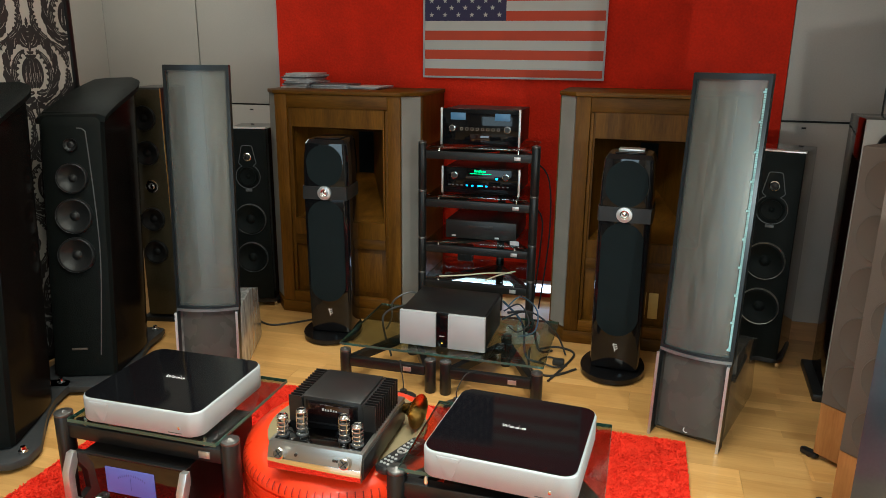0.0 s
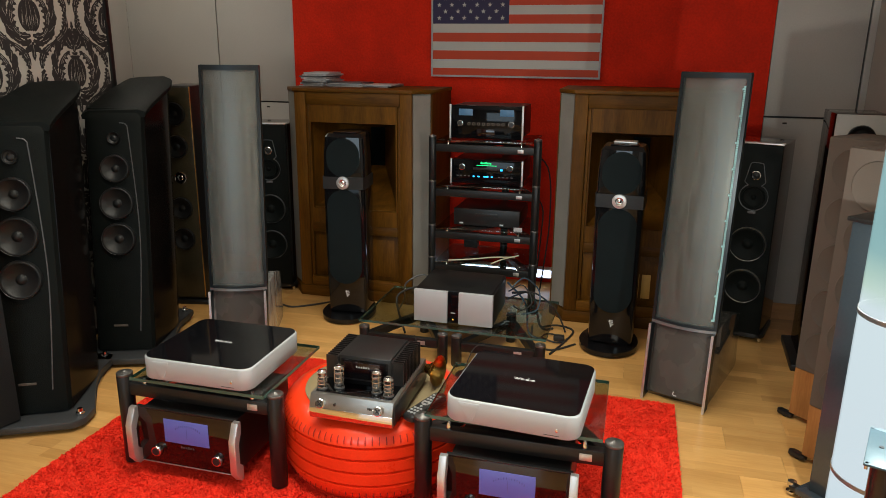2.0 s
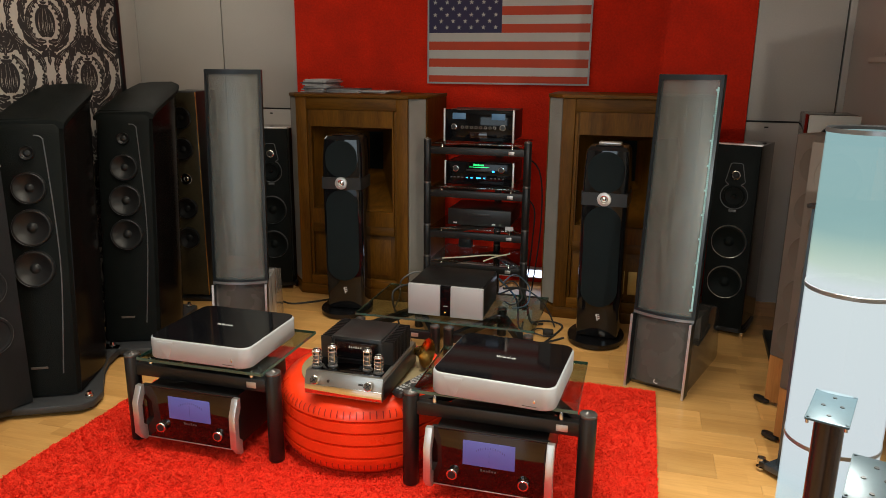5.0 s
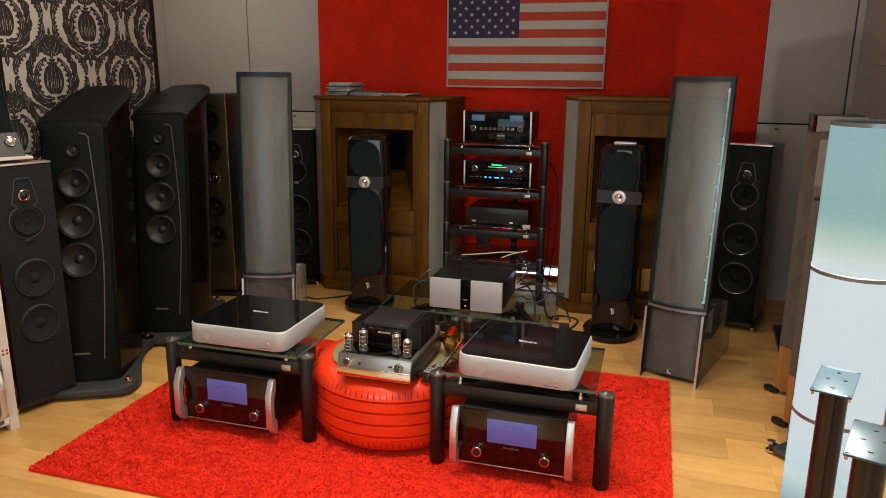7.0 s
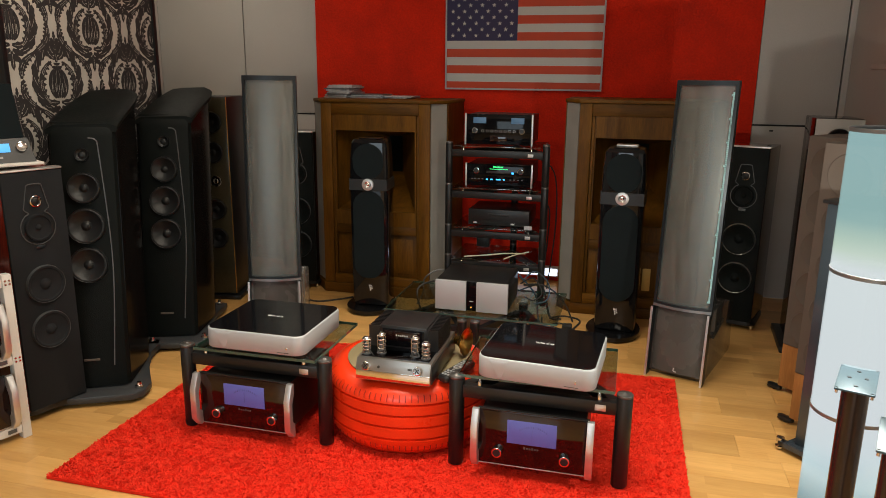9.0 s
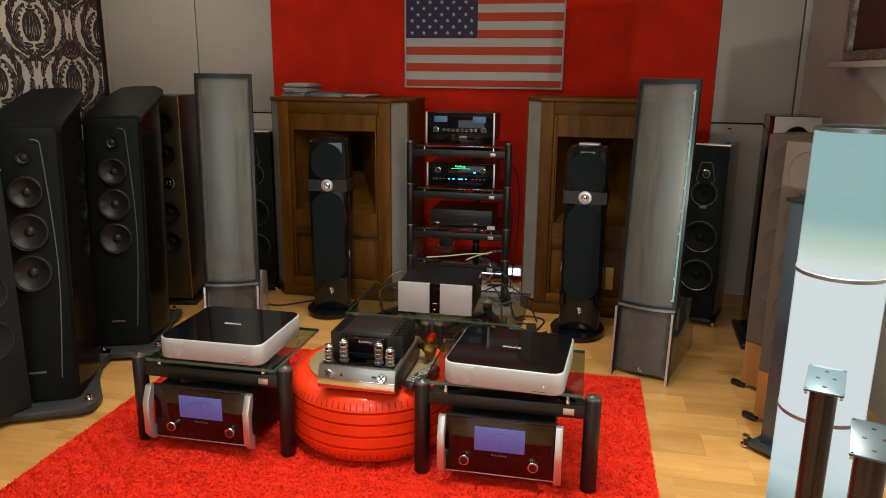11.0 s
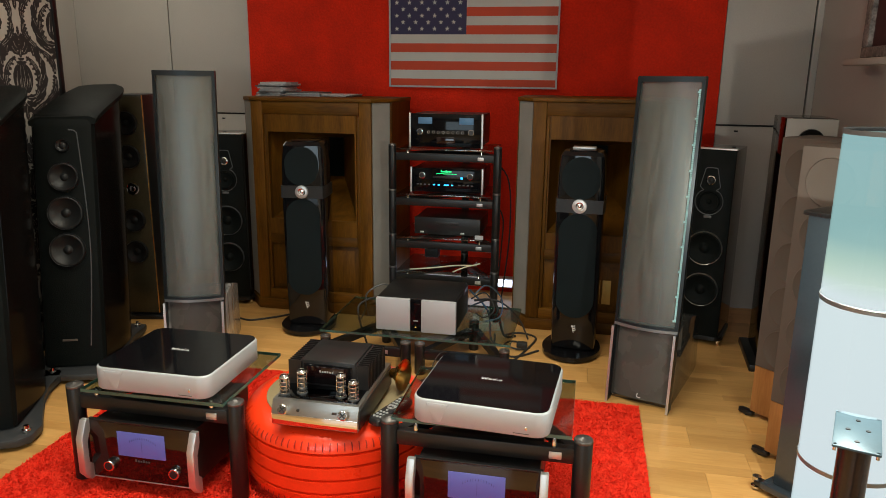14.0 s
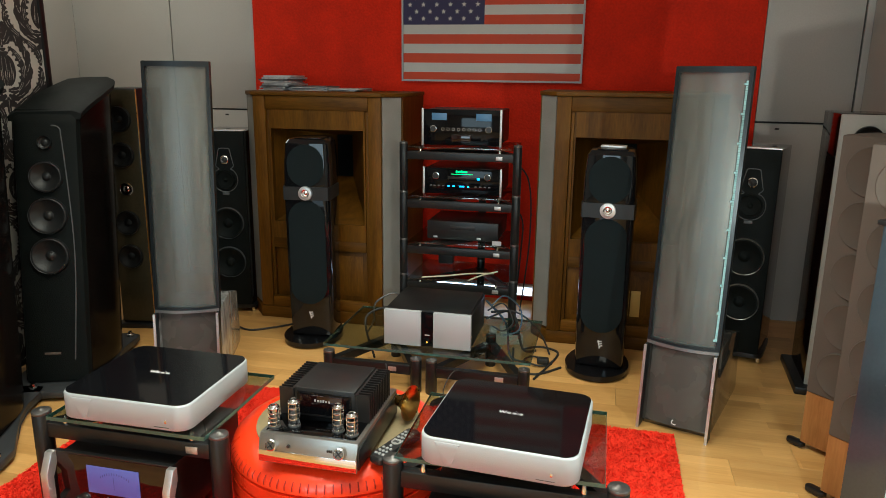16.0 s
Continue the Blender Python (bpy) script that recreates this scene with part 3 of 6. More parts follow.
def panel_speaker(m, label, side, spacers):
    """Tall electrostatic speaker: a curved, leaning mesh panel over a bass box. Front foot line at y = 0."""
    a = thing("electrostatic_speaker", m, label, "loudspeaker", "pair of curved panel speakers")
    hw, zb, zt = 0.145, 0.37, 1.50
    lean = 0.155 / 1.5

    def yy(x, z):
        return z * lean + 0.10 * (x / hw) ** 2 * 0.28 + 0.004

    def strip(b, x0, x1, z0, z1, off, th, nx=14, nz=10):
        rings = []
        for i in range(nz + 1):
            z = z0 + (z1 - z0) * i / nz
            row = [(x0 + (x1 - x0) * k / nx, yy(x0 + (x1 - x0) * k / nx, z) + off, z) for k in range(nx + 1)]
            rings.append(row + [(x, y + th, zz) for x, y, zz in row[::-1]])
        return loft(b, rings)
    part("mesh_panel", strip(B(), -hw + 0.012, hw - 0.012, zb + 0.02, zt - 0.02, 0.006, 0.004), MESH, a, "grey perforated metal stator panel with painted reflection streaks")
    rear = part("rear_panel", strip(B(), -hw + 0.012, hw - 0.012, zb + 0.02, zt - 0.02, 0.026, 0.003), MESH_BACK, a)
    fr = B()
    strip(fr, -hw - 0.002, -hw + 0.012, zb, zt, -0.008, 0.045, 3), strip(fr, hw - 0.012, hw + 0.002, zb, zt, -0.008, 0.045, 3)
    strip(fr, -hw, hw, zt - 0.022, zt + 0.002, -0.008, 0.047, 14, 2), strip(fr, -hw, hw, zb + 0.009, zb + 0.02, -0.008, 0.047, 14, 2)
    part("frame", fr, TRIM_DARK, a, "dark grey metal frame")
    part("sill", strip(B(), -hw, hw, zb - 0.004, zb + 0.0085, -0.012, 0.05, 14, 2), ALU_DARK, a, "curved grey metal sill under the panel")
    gl = B()
    n = spacers
    for k in range(n):
        z = zb + 0.05 + (zt - zb - 0.1) * k / n
        y = yy(hw - 0.018, z) - 0.001
        box(gl, hw - (0.021 if k % 12 else 0.027), hw - 0.0125, y - 0.004, y + 0.004, z, z + 0.0075)
    if n:
        part("edge_spacer", gl, EDGE_CLEAR, a, "row of clear panel-edge spacers with a painted cyan lamp glint")
    bx = B()
    pts = [(0.060, 0.0), (0.046, 0.02), (0.088, zb - 0.012), (0.40, zb - 0.012), (0.60, 0.30), (0.64, 0.02), (0.62, 0.0)]
    prism(bx, [(y, z) for y, z in pts], -hw + 0.006, hw - 0.006, Matrix(((0, 0, 1, 0), (1, 0, 0, 0), (0, 1, 0, 0), (0, 0, 0, 1))), 0.004)
    part("bass_box", bx, side, a, "dark glossy veneered bass cabinet")
    part("bass_grille", strip(B(), -hw + 0.022, hw - 0.022, 0.03, zb - 0.006, 0.014, 0.003, 6, 4), GRILLE_THIN, a, "thin dark grille over the woofer")
    part("baffle", strip(B(), -hw + 0.012, hw - 0.012, 0.03, zb - 0.006, 0.038, 0.004, 6, 4), SATIN, a)
    driver(a, 0.0, 0.185 * lean + 0.052, 0.185, 0.085, CONE, CONE, "woofer", dome=0.34, bowl=0.12, tilt=-5.9)
    for sx in (-1, 1):
        c = B()
        x0 = sx * (hw - 0.004)
        loft(c, [[(x0 - 0.006, z * lean - 0.006, z), (x0 + 0.004, z * lean - 0.006, z), (x0 + 0.004, z * lean + 0.055, z), (x0 - 0.006, z * lean + 0.055, z)] for z in (0.0, 0.2, zb - 0.006)])
        ck = part("cheek", c, TRIM_DARK, a, "dark side cheek of the base")
        c = B()
        loft(c, [[(x0 - 0.006, z * lean - 0.014, z), (x0 + 0.005, z * lean - 0.014, z), (x0 + 0.005, z * lean - 0.007, z), (x0 - 0.006, z * lean - 0.007, z)] for z in (0.0, 0.2, zb - 0.004)])
        part("cheek_edge", c, ALU, ck, "bright metal front edge")
    s = B()
    tube(s, [(0.0, 0.006, 0.066), (-0.003, 0.005, 0.052), (0.008, 0.004, 0.047), (0.014, 0.005, 0.049)], 0.0022, 6)
    part("badge", s, SIGN_WHITE, a)
    return a


def tower_lacquer(m, label):
    """Slim gloss-black tower with cloth ovals and a silver tweeter ring on a grey band. Front at y = 0."""
    a = thing("tower_speaker", m, label, "loudspeaker", "gloss black towers beside the rack")
    z0, z1 = 0.045, 1.12
    rings = []
    for z, w, d, sh in ((z0, 0.235, 0.30, 0.03), (0.3, 0.245, 0.32, 0.018), (0.84, 0.245, 0.34, 0.0), (1.0, 0.24, 0.33, 0.004), (1.10, 0.225, 0.31, 0.012), (z1, 0.20, 0.28, 0.03)):
        ring = []
        for x, y in ((-w / 2 + 0.02, 0), (w / 2 - 0.02, 0), (w / 2 - 0.006, 0.006), (w / 2, 0.02), (w / 2, 0.16), (w / 2 - 0.02, d * 0.8), (w / 2 - 0.07, d), (-w / 2 + 0.07, d), (-w / 2 + 0.02, d * 0.8), (-w / 2, 0.16), (-w / 2, 0.02), (-w / 2 + 0.006, 0.006)):
            ring.append((x, y + sh, z))
        rings.append(ring)
    part("cabinet", loft(B(), rings), PIANO, a, "piano-black lacquered cabinet", 30)

    def oval(zc, hh, r):
        b = B()
        pts = []
        for k in range(40):
            an = 2 * math.pi * k / 40
            x = r * math.cos(an)
            z = r * math.sin(an)
            z = zc + z + (hh if z > 0 else -hh)
            pts.append((x, z))
        prism(b, pts, 0.0, 0.014, Matrix(((1, 0, 0, 0), (0, 0, -1, 0.012), (0, 1, 0, 0), (0, 0, 0, 1))), 0.004)
        return b
    part("upper_grille", oval(0.985, 0.012, 0.098), CLOTH, a, "black cloth grille")
    part("lower_grille", oval(0.515, 0.185, 0.100), CLOTH, a, "long oval black cloth grille")
    bd = B()
    loft(bd, [[(-0.128, 0.02, z), (-0.12, -0.006, z), (0.12, -0.006, z), (0.128, 0.02, z), (0.125, 0.20, z), (-0.125, 0.20, z)] for z in (0.805, 0.875)])
    part("tweeter_band", bd, BAND_GREY, a, "dark grey band round the cabinet")
    tw = B()
    lathe(tw, [(0.020, 0.004), (0.022, 0.014), (0.036, 0.012), (0.038, 0.0), (0.0, 0.0)], pose(0, -0.006, 0.842, 90, 0, 0), 32)
    t = part("tweeter", tw, ALU, a, "silver tweeter ring")
    tw = B()
    lathe(tw, [(0.021, 0.004), (0.016, 0.002), (0.006, 0.008), (0, 0.010)], pose(0, -0.006, 0.842, 90, 0, 0), 24)
    part("dome", tw, CHROME, t)
    s = B()
    for dx, dz, l in ((0.0, 0.0, 0.022), (0.004, -0.011, 0.018), (0.008, -0.022, 0.014)):
        prism(s, [(dx - l / 2, 0.17 + dz), (dx + l / 2, 0.176 + dz), (dx + l / 2, 0.181 + dz), (dx - l / 2, 0.175 + dz)], 0, 0.002, Matrix(((1, 0, 0, 0), (0, 0, -1, 0.022), (0, 1, 0, 0), (0, 0, 0, 1))))
    prism(s, [(0.0, 0.14), (0.004, 0.14), (-0.004, 0.182), (-0.009, 0.182)], 0, 0.002, Matrix(((1, 0, 0, 0), (0, 0, -1, 0.022), (0, 1, 0, 0), (0, 0, 0, 1))))
    part("badge", s, SIGN_WHITE, a, "small white badge")
    pl = B()
    prism(pl, [(-0.012 + 0.158 * math.cos(2 * math.pi * k / 48) * (1.0 - 0.12 * math.sin(2 * math.pi * k / 48)), 0.13 + 0.225 * math.sin(2 * math.pi * k / 48)) for k in range(48)], 0.010, 0.034, None, 0.004)
    part("base_plate", pl, PIANO, a, "oval gloss black foot plate")
    part("neck", box(B(), -0.09, 0.09, 0.06, 0.27, 0.0345, 0.0445), SATIN, a)
    for x, y in ((-0.12, 0.03), (0.12, 0.03), (0, 0.33)):
        part("foot", cyl(B(), (x, y, 0.005), 0.012, 0.014, 0.01), RUBBER, a)
    part("top_plate", box(B(), -0.07, 0.07, 0.05, 0.22, z1 + 0.0005, z1 + 0.006, 0.002), PIANO, a)
    return a


def horn_cabinet(m, label, h):
    """Large walnut horn loudspeaker with canted cloth cheeks and a flared mouth. Front at y = 0."""
    a = thing("horn_speaker", m, label, "loudspeaker", "pair of walnut horn cabinets")
    hw, fw = 0.482, 0.385
    out = [(-fw, 0.07), (fw, 0.07), (hw, 0.115), (hw, 0.58), (-hw, 0.58), (-hw, 0.115)]
    for nm, lo, hi, g in (("plinth", 0.0, 0.07, 0.0), ("top", h - 0.022, h, 0.004)):
        part(nm, prism(B(), [(x + g * (1 if x > 0 else -1), y - (0.075 if y < 0.1 else 0) - g) for x, y in out], lo, hi, None, 0.004), WALNUT_X, a)
    b = B()
    box(b, -hw + 0.002, -hw + 0.025, 0.115, 0.575, 0.07, h - 0.0225), box(b, hw - 0.025, hw - 0.002, 0.115, 0.575, 0.07, h - 0.0225)
    box(b, -hw + 0.025, hw - 0.025, 0.55, 0.575, 0.07, h - 0.0225)
    part("carcass", b, WALNUT, a)
    for sx in (-1, 1):
        k = B()
        p0, p1 = Vector((sx * fw, 0.008, 0)), Vector((sx * (hw - 0.004), 0.110, 0))
        n = Vector((p1.y - p0.y, -(p1.x - p0.x), 0)).normalized() * 0.02 * sx
        q0, q1 = p0 + (p1 - p0) * 0.06, p0 + (p1 - p0) * 0.94
        prism(k, [(q0.x, q0.y), (q1.x, q1.y), (q1.x - n.x, q1.y - n.y), (q0.x - n.x, q0.y - n.y)], 0.085, h - 0.024)
        part("side_grille", k, GREYCLOTH, a, "grey cloth strip over the canted side port")
        part("stile", box(B(), min(sx * fw, sx * (fw - 0.075)), max(sx * fw, sx * (fw - 0.075)), 0.0, 0.035, 0.072, h - 0.0225, 0.004), WALNUT, a)
        part("moulding", box(B(), min(sx * (fw - 0.0755), sx * (fw - 0.095)), max(sx * (fw - 0.0755), sx * (fw - 0.095)), 0.012, 0.04, 0.135, h - 0.10, 0.004), WALNUT, a)
    iw = fw - 0.076
    part("rail", box(B(), -iw, iw, 0.001, 0.035, h - 0.10, h - 0.0225, 0.004), WALNUT_X, a)
    part("rail", box(B(), -iw, iw, 0.001, 0.035, 0.072, 0.135, 0.004), WALNUT_X, a)
    part("rail", box(B(), -iw + 0.02, iw - 0.02, 0.007, 0.04, 0.44, 0.50, 0.004), WALNUT_X, a)
    part("lower_panel", box(B(), -iw + 0.02, iw - 0.02, 0.030, 0.05, 0.135, 0.44, 0.002), WALNUT, a)
    pn = B()
    loft(pn, [[(-iw + 0.05, 0.0295, 0.165), (iw - 0.05, 0.0295, 0.165), (iw - 0.05, 0.0295, 0.41), (-iw + 0.05, 0.0295, 0.41)], [(-iw + 0.085, 0.016, 0.2), (iw - 0.085, 0.016, 0.2), (iw - 0.085, 0.016, 0.375), (-iw + 0.085, 0.016, 0.375)]])
    part("raised_field", pn, WALNUT, a)
    o = (-0.28, 0.28, 0.60, 1.145)
    for x0, x1, z0, z1 in ((-iw + 0.02, -0.28, 0.5005, h - 0.10), (0.28, iw - 0.02, 0.5005, h - 0.10), (-0.2798, 0.2798, 1.145, h - 0.10), (-0.2798, 0.2798, 0.5005, 0.60)):
        part("surround", box(B(), x0, x1, 0.006, 0.045, z0, z1), WALNUT, a)
    i = (-0.05, 0.05, 0.82, 1.08)
    fl = B()
    quad = lambda q, y: [Vector((q[0], y, q[2])), Vector((q[1], y, q[2])), Vector((q[1], y, q[3])), Vector((q[0], y, q[3]))]
    A, C = quad(o, 0.040), quad(i, 0.46)
    va, vc = [fl.verts.new(p) for p in A], [fl.verts.new(p) for p in C]
    for k in range(4):
        fl.faces.new((va[k], va[(k + 1) % 4], vc[(k + 1) % 4], vc[k]))
    part("horn_mouth", fl, WALNUT, a, "flared wooden horn mouth")
    # Black block behind the flare stands for the shade deep in the horn
    part("throat", box(B(), -0.08, 0.08, 0.462, 0.50, 0.78, 1.12), CLOTH, a, "black block painted as the shade inside the horn")
    return a


def figure_eight(bm, x, z, y, r, rt, up, th=0.004):
    """A raised outline round tweeter and midrange."""
    pts = []
    for k in range(25):
        an = radians(130 + 280 * k / 24)
        pts.append((x + r * math.cos(an), z + r * math.sin(an)))
    pts += [(x + rt * s, z + up * q) for s, q in ((0.74, 0.60), (0.98, 0.70), (1.14, 0.80), (1.06, 0.95), (0.74, 1.62), (0.62, 1.74), (0.3, 1.77), (-0.3, 1.77), (-0.62, 1.74), (-0.74, 1.62), (-1.06, 0.95), (-1.14, 0.80), (-0.98, 0.70), (-0.74, 0.60))]
    pts.append(pts[0])
    return tube(bm, [(p, y, q) for p, q in pts], th, 6)


def cloth_tower(m, label, side, grille=CLOTH, rings=TRIM, group="", h=1.125, w=0.235, d=0.36, zs=(0.953, 0.835, 0.572, 0.331), wr=0.092):
    """Floor-standing speaker with a figure-eight tweeter plate and two woofers. Front at y = 0."""
    a = thing("floorstanding_speaker", m, label, "loudspeaker", group)
    b = B()
    loft(b, [[(-w / 2, 0.016, z), (w / 2, 0.016, z), (w / 2 + 0.006, 0.10, z), (w / 2 + 0.012, d, z), (-w / 2 - 0.012, d, z), (-w / 2 - 0.006, 0.10, z)] for z in (0.055, h - 0.006)])
    part("cabinet", b, side, a)
    part("front_baffle", box(B(), -w / 2, w / 2, 0.0, 0.0155, 0.057, h - 0.008, 0.004), grille, a, "black leather-clad front baffle")
    part("top_trim", box(B(), -w / 2 - 0.002, w / 2 + 0.002, -0.002, 0.05, h - 0.0055, h + 0.003, 0.002), ALU, a)
    e = B()
    figure_eight(e, 0, zs[1], -0.002, 0.073, 0.046, 0.105, 0.0024)
    part("mid_plate", e, TRIM if rings is ALU_DARK2 else rings, a, "outline of the tweeter and midrange plate")
    driver(a, 0, -0.001, zs[1], 0.056, grille, grille, "midrange", dome=0.22, bowl=0.1)
    t = B()
    lathe(t, [(0.025, 0.001), (0.025, 0.006), (0.021, 0.008), (0.017, 0.003), (0, 0.002)], pose(0, -0.0005, zs[0], 90, 0, 0), 28)
    tw = part("tweeter", t, STEEL, a, "steel tweeter ring")
    t = B()
    lathe(t, [(0.0165, 0.003), (0.012, 0.0075), (0, 0.0095)], pose(0, -0.0005, zs[0], 90, 0, 0), 24)
    part("dome", t, CONE_GREY, tw, "dark dome")
    k = B()
    lathe(k, [(0.013, 0.0), (0.010, 0.010), (0, 0.017)], pose(0, 0.008, zs[1], 90, 0, 0), 20)
    part("phase_plug", k, CHROME, a)
    for z in zs[2:]:
        driver(a, 0, -0.001, z, wr, rings, grille, "woofer", dome=0.28, bowl=0.1)
    part("port_tab", box(B(), -0.02, 0.02, -0.006, 0.0, zs[1] - 0.091, zs[1] - 0.077, 0.002), TRIM_DARK if rings is FAINT else TRIM, a)
    pl = B()
    prism(pl, rounded(w + 0.04, d - 0.02, 0.05, 6, 0, d / 2), 0.030, 0.0545, None, 0.004)
    part("base_plate", pl, SATIN, a)
    for x in (-w / 2, w / 2):
        for y in (0.04, d - 0.05):
            f = B()
            lathe(f, [(0, 0), (0.004, 0), (0.012, 0.012), (0.012, 0.0295), (0, 0.0295)], Matrix.Translation((x, y, 0)), 14)
            part("spike", f, CHROME, a)
    return a


def recline(a, k, fixed):
    """Leans a built speaker back by k metres for each metre of height; the named parts stay as they are."""
    sh = Matrix(((1, 0, 0, 0), (0, 1, k, 0), (0, 0, 1, 0), (0, 0, 0, 1)))
    for ch in a.children:
        if ch.name.split(".")[0] in fixed:
            continue
        if ch.children:
            ch.matrix_basis = Matrix.Translation((0, k * ch.location.z, 0)) @ ch.matrix_basis @ pose(0, 0, 0, -math.degrees(math.atan(k)), 0, 0)
        else:
            ch.data.transform(sh)


def prow_speaker(m, label):
    """Large black speaker with a leather front, glossy boat-shaped sides and a rising top. Front at y = 0."""
    a = thing("floorstanding_speaker", m, label, "loudspeaker", "pair of leather-fronted black towers")
    w, d = 0.252, 0.50

    def outline(z, g=0.0):
        s = 1.0
        pts = []
        for k in range(13):
            u = k / 12
            y = 0.03 + (d - 0.03) * u
            pts.append((w / 2 + 0.02 + 0.035 * math.sin(0.5 * math.pi * u) - 0.05 * u ** 8, -(w / 2 + 0.02) * (1 - 0.45 * u ** 2), y))
        return [(p, y) for p, q, y in pts] + [(q, y) for p, q, y in pts[::-1]]
    zt = lambda y: 1.262 + 0.150 * (max(y, 0) / d) ** 0.75
    lo = outline(0)
    rings = [[(x, y, 0.06) for x, y in lo], [(x, y, 0.6) for x, y in lo], [(x, y, zt(y) - 0.03) for x, y in lo]]
    part("cabinet", loft(B(), rings), BROWNBLACK, a, "dark glossy lacquered cabinet", 30)
    f = B()
    prof = [(0.06, 0.006), (0.10, 0.0), (1.22, 0.0), (1.258, 0.008), (1.285, 0.03)]
    rows = []
    for z, y in prof:
        rows.append([(-w / 2 - 0.018, y + 0.032, z), (-w / 2 - 0.006, y + 0.008, z), (-w / 2 + 0.02, y, z), (w / 2 - 0.02, y, z), (w / 2 + 0.006, y + 0.008, z), (w / 2 + 0.018, y + 0.032, z)])
    loft(f, rows)
    part("front_baffle", f, LEATHER, a, "black leather front baffle", 30)
    t = B()
    up, dn = [], []
    rows = []
    for k in range(14):
        u = k / 13
        y = 0.012 + (d + 0.012) * u
        x = w / 2 + 0.026 + 0.039 * math.sin(0.5 * math.pi * u) - 0.04 * u ** 8
        xl = (w / 2 + 0.026) * (1 - 0.45 * u ** 2)
        z = zt(y)
        rows.append([(-xl, y, z - 0.04 - 0.02 * u), (-xl - 0.004, y, z - 0.02 - 0.02 * u), (-xl * 0.8, y, z - 0.004 * u), (0, y, z + 0.004), (x * 0.8, y, z + 0.008), (x + 0.004, y, z - 0.006), (x, y, z - 0.03)])
    loft(t, rows)
    part("top_cover", t, LEATHER, a, "padded black leather top that rises to the rear", 40)
    ln = B()
    tube(ln, [(0.03, -0.001, 1.215), (0.062, -0.002, 1.205), (0.072, -0.002, 1.15), (0.098, -0.002, 0.80), (0.102, -0.002, 0.55), (0.082, -0.002, 0.16)], 0.003, 6)
    part("inlay", ln, TRIM, a, "fine grey curved inlay")
    driver(a, 0.0, -0.001, 1.139, 0.030, SATIN, CONE_GREY, "tweeter", dome=0.5, bowl=0.15)
    for z, r in ((0.988, 0.068), (0.815, 0.080), (0.635, 0.080)):
        driver(a, 0.0, -0.001, z, r, BAND_RING, CONE_GREY, "driver", dome=0.26, bowl=0.26)
    part("badge", box(B(), -0.05, 0.02, -0.003, 0.0005, 0.185, 0.195, 0.001), TAUPE_CONE, a, "small dull bronze plate")
    pl = B()
    pts = [(-0.22, -0.05), (-0.17, -0.085), (0.17, -0.085), (0.215, -0.05), (0.235, 0.04), (0.21, 0.16), (0.175, 0.32), (0.17, 0.45), (0.20, 0.56), (0.20, 0.63), (0.15, 0.66), (-0.15, 0.66), (-0.20, 0.63), (-0.20, 0.56), (-0.17, 0.45), (-0.175, 0.32), (-0.21, 0.16), (-0.235, 0.04)]
    prism(pl, pts, 0.018, 0.052, None, 0.006)
    part("plinth", pl, BASE_GREY, a, "dark grey waisted plinth")
    part("neck", box(B(), -0.13, 0.13, 0.03, 0.5, 0.0525, 0.0595), SATIN, a)
    for x, y in ((-0.19, -0.02), (0.19, -0.02), (-0.16, 0.6), (0.16, 0.6)):
        f = B()
        lathe(f, [(0, 0), (0.010, 0), (0.013, 0.004), (0.009, 0.010), (0.013, 0.0175), (0, 0.0175)], Matrix.Translation((x, y, 0)), 14)
        part("spike", f, CHROME, a)
        f = B()
        lathe(f, [(0, 0.0525), (0.016, 0.0525), (0.018, 0.056), (0.018, 0.066), (0.012, 0.070), (0.010, 0.082), (0, 0.084)], Matrix.Translation((x, y, 0)), 18)
        part("spike_knob", f, CHROME, a, "steel knob on the plinth")
    recline(a, 0.16, ("plinth", "neck", "spike", "spike_knob"))
    return a


def mirror_tower(m, label):
    """Slim dark tower with five units in a row and a bright metal edge. Front at y = 0."""
    a = thing("floorstanding_speaker", m, label, "loudspeaker")
    w, h = 0.19, 1.365
    part("cabinet", box(B(), -w / 2, w / 2, 0.012, 0.34, 0.03, h, 0.006), SATIN, a)
    part("front_baffle", box(B(), -w / 2 + 0.002, w / 2 - 0.004, 0.0, 0.0115, 0.04, h - 0.01, 0.003), OLIVE, a, "olive-black mirror front")
    part("edge_strip", box(B(), w / 2 - 0.0035, w / 2 - 0.0005, -0.002, 0.010, 0.04, h - 0.004, 0.001), GOLD, a, "thin pale gold edge strip")
    for z in (1.20, 1.005, 0.625, 0.43):
        driver(a, -0.01, -0.001, z, 0.066, SATIN, CONE, "driver")
    t = B()
    lathe(t, [(0.036, 0.0), (0.036, 0.006), (0.028, 0.002), (0.016, 0.004), (0.012, 0.014), (0, 0.018)], pose(0, -0.0005, 0.816, 90, 0, 0), 28)
    part("tweeter", t, CHROME, a, "bright chrome tweeter")
    part("plinth", box(B(), -w / 2 - 0.03, w / 2 + 0.03, -0.02, 0.37, 0.0, 0.0295, 0.006), SATIN, a)
    return a


